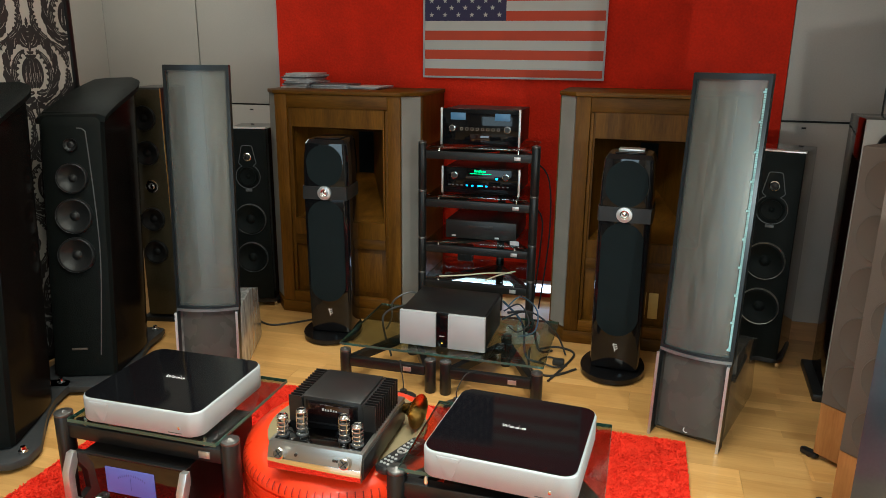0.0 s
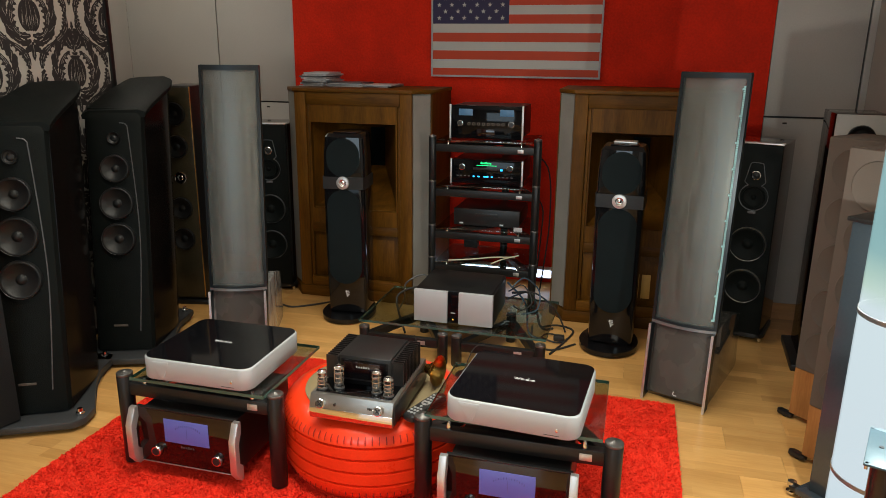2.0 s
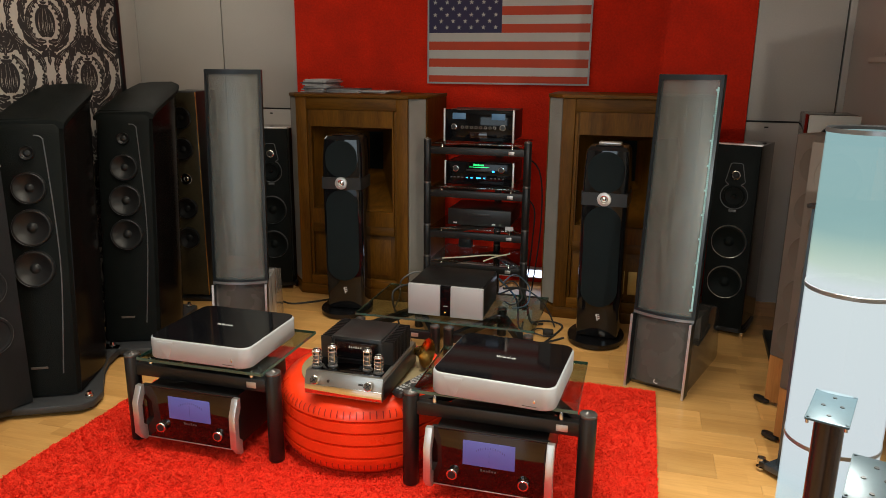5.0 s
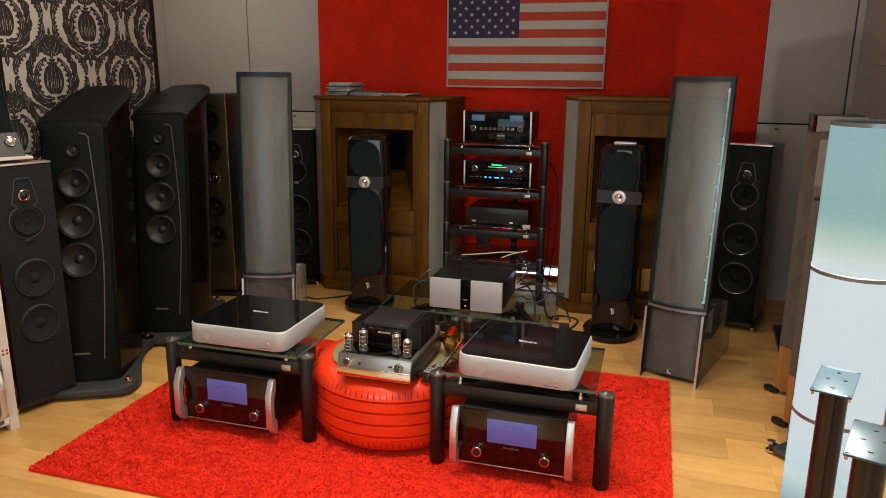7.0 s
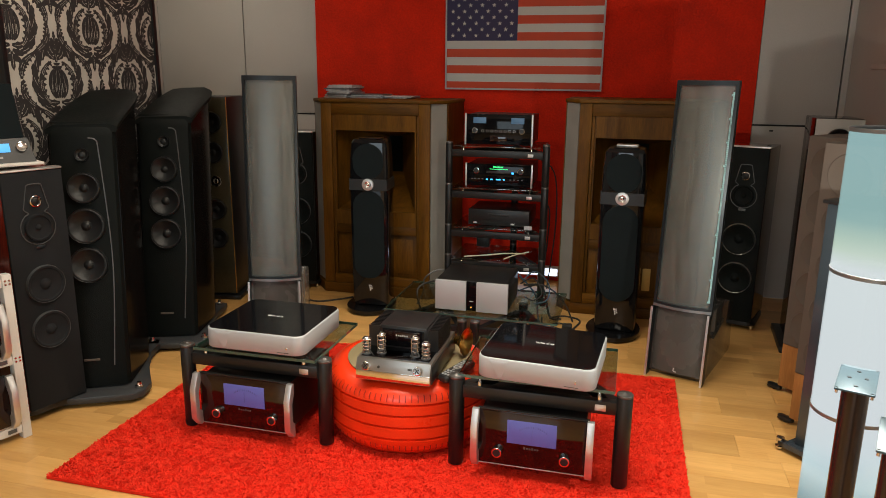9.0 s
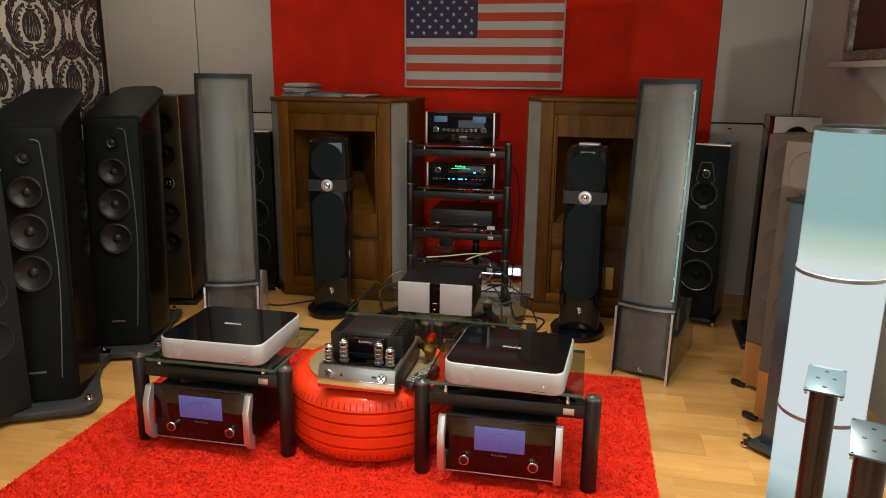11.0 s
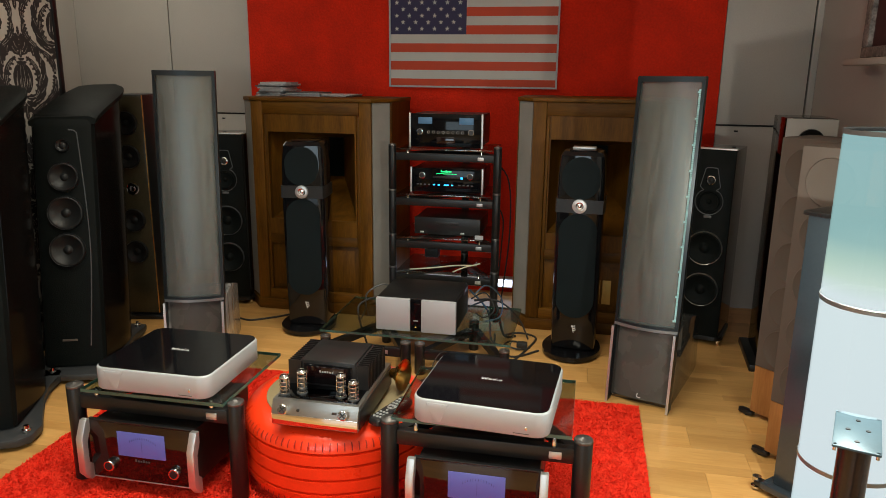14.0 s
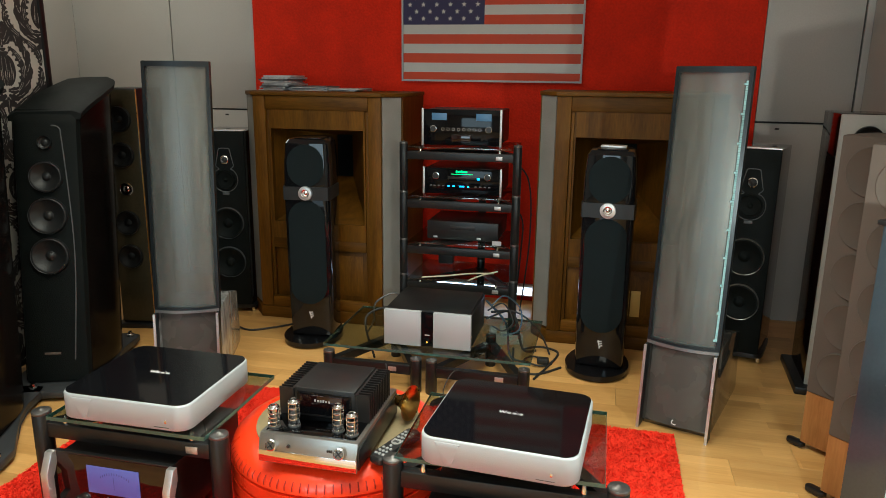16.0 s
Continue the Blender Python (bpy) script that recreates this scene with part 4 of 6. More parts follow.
def disc_column(m, label):
    """Slim oak column whose cloth front shows a row of round covers. Front at y = 0."""
    a = thing("floorstanding_speaker", m, label, "loudspeaker", "oak columns with taupe fronts")
    w, d, h = 0.24, 0.23, 1.262
    part("cabinet", box(B(), -w / 2, w / 2, 0.022, d, 0.03, h - 0.004, 0.004), OAK, a, "honey-coloured oak cabinet")
    part("lower_front", box(B(), -w / 2, w / 2, 0.0, 0.0215, 0.03, 0.25, 0.003), OAK, a)
    part("cloth_front", box(B(), -w / 2, w / 2, -0.004, 0.0215, 0.2505, h, 0.006), TAUPE, a, "taupe cloth front")
    part("top_cover", box(B(), -w / 2, w / 2, 0.0225, d, h - 0.0035, h + 0.001, 0.001), TAUPE, a)
    for k in range(5):
        b = B()
        r = 0.090
        lathe(b, [(r, 0.0), (r, 0.004), (r * 0.97, 0.008), (r * 0.8, 0.004), (r * 0.4, 0.001), (0, 0.002)], pose(0, -0.0038, h - 0.125 - 0.195 * k, 90, 0, 0), 36)
        part("round_cover", b, TAUPE_CONE, a, "round cover over a driver")
    for x, y in ((-w / 2 - 0.02, 0.01), (w / 2 + 0.02, 0.01), (-w / 2 - 0.02, d - 0.02), (w / 2 + 0.02, d - 0.02)):
        f = B()
        prism(f, rounded(0.075, 0.035, 0.015, 4, x, y), 0.008, 0.026, None, 0.003)
        cyl(f, (x, y, 0.004), 0.01, 0.012, 0.008)
        part("outrigger_foot", f, SATIN, a)
    return a


# Upright streaks in the colour paint the room's blurred reflections on the mesh
MESH = surf("grey_metal_painted_reflections", (0.215, 0.225, 0.212), 0.40, 0.6, var=0.28, scale=9, fine=500, stretch=(5, 5, 0.3), rvar=0.14)
MESH.node_tree.nodes["Principled BSDF"].inputs["Alpha"].default_value = 0.5
GRILLE_THIN = surf("thin_brown_grille_cloth", (0.085, 0.082, 0.075), 0.28, var=0.25, fine=420, bump=0.15)
GRILLE_THIN.node_tree.nodes["Principled BSDF"].inputs["Alpha"].default_value = 0.9
EDGE_GREEN = surf("green_glass_edge", (0.05, 0.11, 0.09), 0.12, var=0.3, coat=0.4)
MESH_BACK = surf("dark_perforated_metal", (0.035, 0.04, 0.038), 0.4, 0.5, var=0.3, scale=5, stretch=(3, 3, 0.4))
MESH_BACK.node_tree.nodes["Principled BSDF"].inputs["Alpha"].default_value = 0.28
TRIM_DARK = surf("graphite_metal", (0.028, 0.034, 0.04), 0.35, 0.6, var=0.1)
# Clear spacers carry the lamp's cyan reflection as painted colour
EDGE_CLEAR = surf("acrylic_painted_lamp_glint", (0.36, 0.62, 0.66), 0.15, var=0.5, scale=5)
SIDE_GLOSS = surf("dark_grained_gloss", (0.10, 0.095, 0.085), 0.08, 0.5, var=0.5, scale=9, fine=60, stretch=(1, 1, 0.15), coat=0.5)
ALU_DARK = surf("grey_cast_metal", (0.26, 0.27, 0.28), 0.35, 0.7, var=0.1)
BAND_GREY = surf("grey_black_band", (0.022, 0.023, 0.024), 0.35, 0.3, var=0.1)
BAND_RING = surf("black_metal_ring", (0.035, 0.036, 0.038), 0.35, 0.5)
FAINT = surf("dull_grey_ring", (0.05, 0.053, 0.056), 0.6)
ALU_DARK2 = surf("worn_bright_ring", (0.62, 0.60, 0.56), 0.3, 0.9)
CLOTH_GREY = surf("dark_grey_grille_cloth", (0.016, 0.017, 0.019), 0.95, var=0.2, fine=420, bump=0.5, spec=0.2)
BASE_GREY = surf("charcoal_plinth", (0.035, 0.037, 0.04), 0.45, var=0.2)

# ---- loudspeakers along the back ----
horn_cabinet(pose(-1.287, 3.965, 0), "large walnut horn loudspeaker with grey cloth cheeks, magazines on top", 1.352)
horn_cabinet(pose(0.446, 3.965, 0), "large walnut horn loudspeaker with a brass plate low on its front", 1.378)
tower_lacquer(pose(-1.20, 3.60, 0, 0, 0, 6), "gloss black tower speaker with silver tweeter on an oval foot")
tower_lacquer(pose(0.352, 3.55, 0, 0, 0, -4), "gloss black tower speaker with silver tweeter on an oval foot")
panel_speaker(pose(0.668, 3.012, 0, 0, -0.3, -19), "tall grey curved panel loudspeaker leaning back on its bass cabinet", SIDE_GLOSS, 110)
panel_speaker(pose(-1.515, 2.91, 0, 0, 0, 20), "tall grey curved panel loudspeaker leaning back on its bass cabinet", WRAP, 0)
cloth_tower(pose(1.047, 3.93, 0, 0, 0, -17), "black floorstanding speaker with bright woofer rings on a spiked base", PIANO, LEATHER, ALU_DARK2, "black towers with figure-eight plates")
cloth_tower(pose(-1.868, 3.96, 0, 0, 0, 14), "black floorstanding speaker with dark woofer rings on a spiked base", PIANO, LEATHER, TRIM, "black towers with figure-eight plates")
cloth_tower(pose(-2.045, 1.862, 0, 0, 0, 71.6), "black-fronted floorstanding speaker with glossy red wooden sides", MAHOGANY, CLOTH_GREY, FAINT, "black towers with figure-eight plates", 1.112, 0.255, 0.36, (0.978, 0.865, 0.615, 0.408), 0.08)
prow_speaker(pose(-1.985, 2.027, 0, 0, 0, 28), "tall black leather-fronted speaker with glossy curved sides on a plinth")
prow_speaker(pose(-2.068, 2.712, 0, 0, 0, 21), "tall black leather-fronted speaker with glossy curved sides on a plinth")
mirror_tower(pose(-2.265, 3.59, 0, 0, 0, 12), "slim dark glossy speaker with a chrome tweeter and thin gold edge")
disc_column(pose(1.252, 2.945, 0, 0, 0, -45), "slim oak column speaker with taupe cloth front and round covers")
disc_column(pose(1.235, 2.575, 0, 0, 0, -45), "slim oak column speaker with taupe cloth front and round covers")

# ---- front stands ----
stand(pose(-1.0785, 1.908, 0.02), 0.631, 0.42, 0.372, "black low hi-fi stand with round posts and a glass top", "front stands on the red rug", (-0.2545, 0.2935, -0.046, 0.421, 0.368, 0.380))
stand(pose(0.105, 1.906, 0.02), 0.630, 0.42, 0.372, "black low hi-fi stand with round posts and a glass top", "front stands on the red rug", (-0.307, 0.279, -0.008, 0.426, 0.368, 0.380))
power_amp(pose(-1.097, 1.845, 0.066), "black power amplifier with lit violet meter and silver handles")
power_amp(pose(0.095, 1.845, 0.066), "black power amplifier with lit violet meter and silver handles")
dac(pose(-1.047, 2.048, 0.4005), "flat silver component with a glossy black top, on glass")
dac(pose(0.108, 2.045, 0.4005, 0, 0, -4), "flat silver component with a glossy black top, on glass")

# ---- tyre table and valve amplifier ----
def tyre_table(m):
    a = thing("tyre_table", m, "wide car tyre painted glossy red, used as a low table", "tyre")
    r = 0.335
    prof = [(0.20, 0.02), (0.235, 0.004), (0.27, 0.0), (0.305, 0.012), (0.322, 0.035), (r - 0.004, 0.055)]
    for z in (0.085, 0.135, 0.185, 0.232):
        prof += [(r, z - 0.010), (r, z - 0.005), (r - 0.015, z - 0.0035), (r - 0.015, z + 0.0035), (r, z + 0.005), (r, z + 0.008)]
    prof += [(r - 0.003, 0.252), (0.325, 0.270), (0.308, 0.288), (0.285, 0.298), (0.265, 0.300), (0.24, 0.296), (0.215, 0.285), (0.20, 0.27), (0.20, 0.02)]
    part("carcass", lathe(B(), prof, Matrix.Diagonal((1.06, 1.06, 1.0, 1)), 96), RED_RUBBER, a, "red painted tyre with tread grooves", 50)
    sl = B()
    for lo, hi, n in ((0.247, 0.272, 90), (0.030, 0.058, 90)):
        for k in range(n):
            an = 2 * math.pi * k / n
            c, s = math.cos(an), math.sin(an)
            q = []
            for z, rr in ((lo, r - 0.0005 if lo > 0.1 else 0.3185), ((lo + hi) / 2, 0.3335), (hi, 0.3225 if lo > 0.1 else r - 0.0025)):
                q.append((rr, z))
            for (r0, z0), (r1, z1) in zip(q, q[1:]):
                t = Vector((-s, c, 0)) * 0.0016
                p0, p1 = Vector((c * r0, s * r0, z0)), Vector((c * r1, s * r1, z1))
                o = Vector((c, s, 0)) * 0.0012
                sl.faces.new([sl.verts.new(p) for p in (p0 - t + o, p0 + t + o, p1 + t + o, p1 - t + o)])
    sl.transform(Matrix.Diagonal((1.06, 1.06, 1.0, 1)))
    tagged(part("tread_slots", sl, TREAD, a, "short dark tread slots"), kind="stuff")
    d = B()
    lathe(d, [(0, 0.2965), (0.268, 0.3010), (0.271, 0.3035), (0.271, 0.3065), (0.268, 0.3085), (0, 0.3085)], None, 64)
    part("table_disc", d, BEIGE, a, "round beige disc on top of the tyre")
    return a


TREAD = surf("dark_red_slot", (0.25, 0.008, 0.004), 0.7)
tyre_table(pose(-0.490, 2.205, 0.022))


def valve_amp(m):
    """Integrated amplifier with polished front, caged valves and a finned black block behind. Front at y = 0."""
    a = thing("valve_amplifier", m, "hybrid amplifier with polished steel front, four caged valves and black heatsinks", "amplifier")
    w, d = 0.305, 0.40
    z0 = 0.012
    ch = B()
    side = [(0.0, z0), (0.0, z0 + 0.046), (0.016, z0 + 0.085), (d, z0 + 0.085), (d, z0)]
    prism(ch, side, -w / 2, w / 2, Matrix(((0, 0, 1, 0), (1, 0, 0, 0), (0, 1, 0, 0), (0, 0, 0, 1))), 0.002)
    part("chassis", ch, NICKEL, a, "brushed nickel chassis")
    part("side_plate", box(B(), w / 2 + 0.0005, w / 2 + 0.004, 0.012, d - 0.005, z0 + 0.004, z0 + 0.072, 0.001), PLASTIC, a)
    part("top_plate", box(B(), -w / 2 + 0.012, w / 2 - 0.012, 0.03, 0.145, z0 + 0.0852, z0 + 0.088, 0.001), DARK_MIRROR, a, "dark mirror top plate under the valves")
    part("lower_front", box(B(), -w / 2 + 0.001, w / 2 - 0.001, -0.003, -0.0003, z0 + 0.002, z0 + 0.040, 0.001), CHROME, a, "mirror-polished lower front")
    tilt = -math.degrees(math.atan2(0.014, 0.034))
    for x in (-0.105, 0.105):
        k = B()
        lathe(k, [(0, 0.024), (0.014, 0.024), (0.0165, 0.022), (0.0175, 0.0), (0, 0.0)], pose(x, 0.004, z0 + 0.056, 90 + tilt, 0, 0), 26)
        kn = part("knob", k, CHROME, a, "chrome knob")
        k = B()
        for an in (45, 135):
            c, s = math.cos(radians(an)) * 0.012, math.sin(radians(an)) * 0.012
            mm = pose(x, 0.004, z0 + 0.056, 90 + tilt, 0, 0)
            q = [mm @ Vector((px, py, 0.0246)) for px, py in ((c - s * 0.15, s + c * 0.15), (-c - s * 0.15, -s + c * 0.15), (-c + s * 0.15, -s - c * 0.15), (c + s * 0.15, s - c * 0.15))]
            k.faces.new([k.verts.new(p) for p in q])
        part("knob_face", k, PLASTIC, kn)
    part("jack", cyl(B(), (-0.058, 0.003, z0 + 0.057), 0.005, 0.005, 0.006, "Y", 16), PLASTIC, a)
    s = B()
    for k in range(3):
        box(s, 0.062 + k * 0.006, 0.066 + k * 0.006, 0.0, 0.004, z0 + 0.055, z0 + 0.062)
    part("lettering", s, PLASTIC, a)
    for x, y, hh in ((-0.125, 0.055, 0.07), (-0.07, 0.075, 0.085), (0.07, 0.075, 0.085), (0.118, 0.062, 0.07)):
        v = B()
        zb = z0 + 0.088
        lathe(v, [(0.0, zb + 0.004), (0.0125, zb + 0.004), (0.0125, zb + hh - 0.018), (0.009, zb + hh - 0.009), (0.0, zb + hh - 0.006)], Matrix.Translation((x, y, 0)), 20)
        tv = part("valve", v, TUBE_GLASS, a, "glass valve in a chrome ring cage")
        cg = B()
        for i in range(5):
            zz = zb + 0.004 + i * (hh - 0.016) / 4
            lathe(cg, [(0.0162, zz), (0.0178, zz + 0.0008), (0.0182, zz + 0.0022), (0.0178, zz + 0.0036), (0.0162, zz + 0.0044), (0.0155, zz + 0.0022), (0.0162, zz)], Matrix.Translation((x, y, 0)), 22)
        for k in range(4):
            an = radians(45 + 90 * k)
            cyl(cg, (x + 0.0168 * math.cos(an), y + 0.0168 * math.sin(an), zb + hh / 2), 0.0012, 0.0012, hh - 0.012, "Z", 6)
        lathe(cg, [(0.0165, zb + hh - 0.009), (0.0150, zb + hh - 0.004), (0.011, zb + hh - 0.001), (0.0095, zb + hh - 0.003), (0.0150, zb + hh - 0.010)], Matrix.Translation((x, y, 0)), 22)
        part("cage", cg, CHROME, tv, "chrome ring cage")
        ba = B()
        lathe(ba, [(0.019, zb), (0.019, zb + 0.004), (0, zb + 0.004)], Matrix.Translation((x, y, 0)), 20)
        lathe(ba, [(0.007, zb + 0.01), (0.007, zb + hh - 0.03), (0, zb + hh - 0.03)], Matrix.Translation((x, y, 0)), 12)
        part("plate", ba, TRIM, tv)
    zb, zt = z0 + 0.086, z0 + 0.180
    part("transformer_box", box(B(), -0.098, 0.098, 0.142, 0.345, zb, zt, 0.003), SATIN, a, "black transformer housing")
    part("window", box(B(), -0.088, 0.088, 0.138, 0.1418, zb + 0.010, zt - 0.012, 0.001), BLACK_GLASS, a)
    part("display", box(B(), -0.078, 0.072, 0.136, 0.1378, zb + 0.036, zt - 0.02, 0.001), RED_GLASS, a)
    s = B()
    for k in range(6):
        box(s, -0.030 + k * 0.009, -0.025 + k * 0.009, 0.1350, 0.1359, zt - 0.040, zt - 0.034 + (0.002 if k in (0, 3) else 0))
    part("badge", s, SIGN_GREY, a, "pale maker's badge")
    for sx in (-1, 1):
        hs = part("heatsink", box(B(), min(sx * 0.0985, sx * 0.106), max(sx * 0.0985, sx * 0.106), 0.138, 0.35, zb, zt - 0.006), SATIN, a, "black finned heatsink")
        fin = mesh_of("fin", box(B(), 0.0, 0.040, 0.0, 0.004, zb, zt - 0.004), SATIN)
        for k in range(13):
            share("fin", fin, hs, pose(0.1062 if sx > 0 else -0.1462, 0.140 + k * 0.0168, 0))
    for x in (-0.12, 0.12):
        for y in (0.04, 0.36):
            part("foot", cyl(B(), (x, y, 0.006), 0.014, 0.014, 0.012), RUBBER, a)
    return a


valve_amp(pose(-0.461, 1.872, 0.331))


def brass_horn(m):
    a = thing("brass_horn", m, "small aged brass trumpet bell lying on the beige disc", "ornament")
    b = B()
    prof = [(0.008, 0.0), (0.009, 0.04), (0.013, 0.075), (0.022, 0.105), (0.038, 0.128), (0.058, 0.140), (0.060, 0.142), (0.056, 0.140), (0.036, 0.126), (0.020, 0.103), (0.011, 0.074), (0.007, 0.04), (0.006, 0.0)]
    lathe(b, prof, pose(0, 0, 0.064, 0, 88, 0) @ Matrix.Scale(1.0, 4), 40)
    part("bell", b, BRASS, a, "flared brass bell", 60)
    c = B()
    lathe(c, [(0, 0), (0.024, 0), (0.024, 0.004), (0.007, 0.010), (0.006, 0.058), (0, 0.058)], None, 24)
    part("foot", c, BRASS, a)
    return a


brass_horn(pose(-0.385, 2.275, 0.331, 0, 0, -16))

rc = thing("remote_control", pose(-0.243, 2.045, 0.331, 0, 0, -20), "black remote control with grey buttons lying on the disc", "remote control")
b = B()
loft(b, [[(x, y, z) for x, y in rounded(0.054 - s, 0.21 - s, 0.018, 5)] for s, z in ((0.012, 0.0), (0.0, 0.008), (0.0, 0.022), (0.008, 0.0285))])
part("body", b, PLASTIC, rc)
key = mesh_of("key", cyl(B(), (0, 0, 0), 0.0052, 0.0046, 0.003, "Z", 10), KEY_GREY)
for i in range(3):
    for j in range(9):
        if j not in (3, 4) or i == 1:
            share("key", key, rc, pose(-0.013 + 0.013 * i, -0.082 + j * 0.019, 0.0300))
part("button_ring", lathe(B(), [(0.010, 0.0287), (0.016, 0.0287), (0.016, 0.031), (0.010, 0.031), (0.010, 0.0287)], Matrix.Translation((0, 0.002, 0)), 24), ALU, rc)

# ---- middle table with the two-faced amplifier ----
for x, s in ((-0.695, 1), (-0.188, -1)):
    t = thing("hifi_stand", pose(x, 3.155, 0), "very low black hi-fi stand with round posts on the wooden floor", "stand", "low stands under the wide glass")
    for px, py in ((-0.216, 0), (0.216, 0), (0, 0.40)):
        post(t, px, py, 0.0, 0.168, 0.027)
    part("front_bar", box(B(), -0.19, 0.19, -0.014, 0.018, 0.085, 0.132, 0.002), SATIN, t)
    for sx in (-1, 1):
        part("brace", bar(B(), (sx * 0.19, 0.02, 0.11), (sx * 0.02, 0.375, 0.11), 0.034, 0.04), SATIN, t)
    part("badge", box(B(), 0.085, 0.125, -0.018, -0.0145, 0.098, 0.120, 0.001), ALU, t)
gp = thing("glass_plate", pose(-0.452, 3.4875, 0.1705), "wide clear glass plate lying on two low stands", "glass plate")
clear_pane(gp, "pane", -0.503, 0.503, -0.2975, 0.2975, 0.0, 0.012)
am = thing("stereo_amplifier", pose(-0.448, 3.25, 0.183), "black amplifier with two plain silver front blocks on glass", "amplifier")
part("body", box(B(), -0.205, 0.205, 0.012, 0.37, 0.014, 0.185, 0.004), SATIN, am)
for sx in (-1, 1):
    part("front_block", box(B(), min(sx * 0.030, sx * 0.212), max(sx * 0.030, sx * 0.212), -0.012, 0.0115, 0.010, 0.184, 0.003), WHITE_ALU, am, "plain silver front block")
    part("side_fins", box(B(), min(sx * 0.2055, sx * 0.213), max(sx * 0.2055, sx * 0.213), 0.02, 0.36, 0.02, 0.18, 0.002), SATIN, am)
part("centre_strip", box(B(), -0.0295, 0.0295, -0.004, 0.0115, 0.012, 0.182, 0.001), BLACK_GLASS, am)
part("standby_light", box(B(), -0.003, 0.003, -0.006, -0.0042, 0.030, 0.036), LED_AMBER, am)
part("lettering", box(B(), -0.012, 0.012, -0.0052, -0.0042, 0.066, 0.071), SIGN_GREY, am)
for x in (-0.17, 0.17):
    for y in (0.05, 0.32):
        part("foot", cyl(B(), (x, y, 0.007), 0.018, 0.018, 0.0138), RUBBER, am)
for x, y, s in ((-0.575, 3.04, 1), (-0.315, 3.03, -1)):
    d = thing("puck_light", pose(x, y, 0), "small black round foot with a thin bent cable", "puck")
    part("disc", lathe(B(), [(0, 0), (0.062, 0), (0.064, 0.004), (0.060, 0.016), (0.02, 0.022), (0.016, 0.05), (0, 0.052)], None, 32), PLASTIC, d)
    part("cable", tube(B(), [(0, 0, 0.05), (0.0, 0, 0.09), (-0.03 * s, 0.05, 0.15), (-0.07 * s, 0.16, 0.12), (-0.08 * s, 0.25, 0.06)], 0.0028, 6), RUBBER, d)

# ---- equipment rack ----
rk = thing("hifi_rack", pose(-0.447, 3.94, 0), "tall black open hi-fi rack with round posts and glass shelves", "rack")
RZ = (0.350, 0.555, 0.826, 1.095)
for px, py in ((-0.315, 0), (0.315, 0), (0.06, 0.42)):
    zz = 0.0
    for z1 in RZ:
        post(rk, px, py, zz + 0.002, z1, 0.0235)
        zz = z1
for k, (z, gz) in enumerate(((0.283, 0.322), (0.495, 0.534), (0.757, 0.796), (1.027, 1.066))):
    part("front_bar", box(B(), -0.293, 0.293, -0.012, 0.016, z - 0.024, z + 0.020, 0.002), SATIN, rk)
    for sx in (-1, 1):
        part("brace", bar(B(), (sx * 0.29, 0.018, z), (0.06 + sx * 0.01, 0.40, z), 0.03, 0.036), SATIN, rk)
        part("cone_foot", cyl(B(), (sx * 0.22, 0.0, z + 0.030), 0.010, 0.003, 0.0195, "Z", 14), CHROME, rk)
    part("badge", box(B(), 0.20, 0.235, -0.016, -0.0125, z - 0.014, z + 0.006, 0.001), ALU, rk)
    part("glass_shelf", box(B(), -0.285, 0.285, -0.03, 0.40, gz, gz + 0.010, 0.001), TABLE_GLASS, rk).visible_shadow = False


def front_panel_device(m, w, h, d, label, plate=BLACK_GLASS, ends=ALU):
    a = thing("hifi_component", m, label, "hifi component", "components in the tall rack")
    part("body", box(B(), -w / 2 + 0.012, w / 2 - 0.012, 0.012, d, 0.012, h - 0.004, 0.003), SATIN, a)
    part("faceplate", box(B(), -w / 2 + 0.012, w / 2 - 0.012, 0.0, 0.0115, 0.004, h, 0.002), plate, a)
    if ends:
        for sx in (-1, 1):
            part("end_cap", box(B(), min(sx * (w / 2 - 0.0115), sx * w / 2), max(sx * (w / 2 - 0.0115), sx * w / 2), -0.004, 0.014, 0.0, h + 0.003, 0.002), ends, a, "silver end cap")
    for x in (-w / 2 + 0.05, w / 2 - 0.05):
        for y in (0.05, d - 0.05):
            part("foot", cyl(B(), (x, y, 0.005), 0.016, 0.016, 0.014), RUBBER, a)
    return a


def knob_ring(a, x, z, r):
    k = B()
    lathe(k, [(0, 0.016), (r * 0.84, 0.016), (r * 0.84, 0.014), (0, 0.014)], pose(x, 0, z, 90, 0, 0), 24)
    kn = part("knob", k, PLASTIC, a)
    k = B()
    lathe(k, [(r * 0.85, 0.016), (r, 0.0155), (r, 0.0), (r * 0.85, 0.0), (r * 0.85, 0.016)], pose(x, 0, z, 90, 0, 0), 28)
    part("knob_ring", k, CHROME, kn, "chrome ring")


pa = front_panel_device(pose(-0.450, 3.985, 1.0775), 0.445, 0.197, 0.36, "preamplifier with black glass front and silver ends on the rack")
for sx in (-1, 1):
    part("display", box(B(), sx * 0.123 - 0.042, sx * 0.123 + 0.042, -0.002, -0.0003, 0.138, 0.176, 0.001), SCREEN_DIM, pa, "small pale blue display")
    knob_ring(pa, sx * 0.153, 0.092, 0.018)
bt = mesh_of("button", lathe(B(), [(0.006, 0.0), (0.009, 0.0), (0.009, 0.004), (0.006, 0.004), (0.006, 0.0)], pose(0, 0, 0, 90, 0, 0), 16), CHROME)
for k in range(8):
    share("button", bt, pa, pose(-0.102 + k * 0.0292, 0, 0.090))
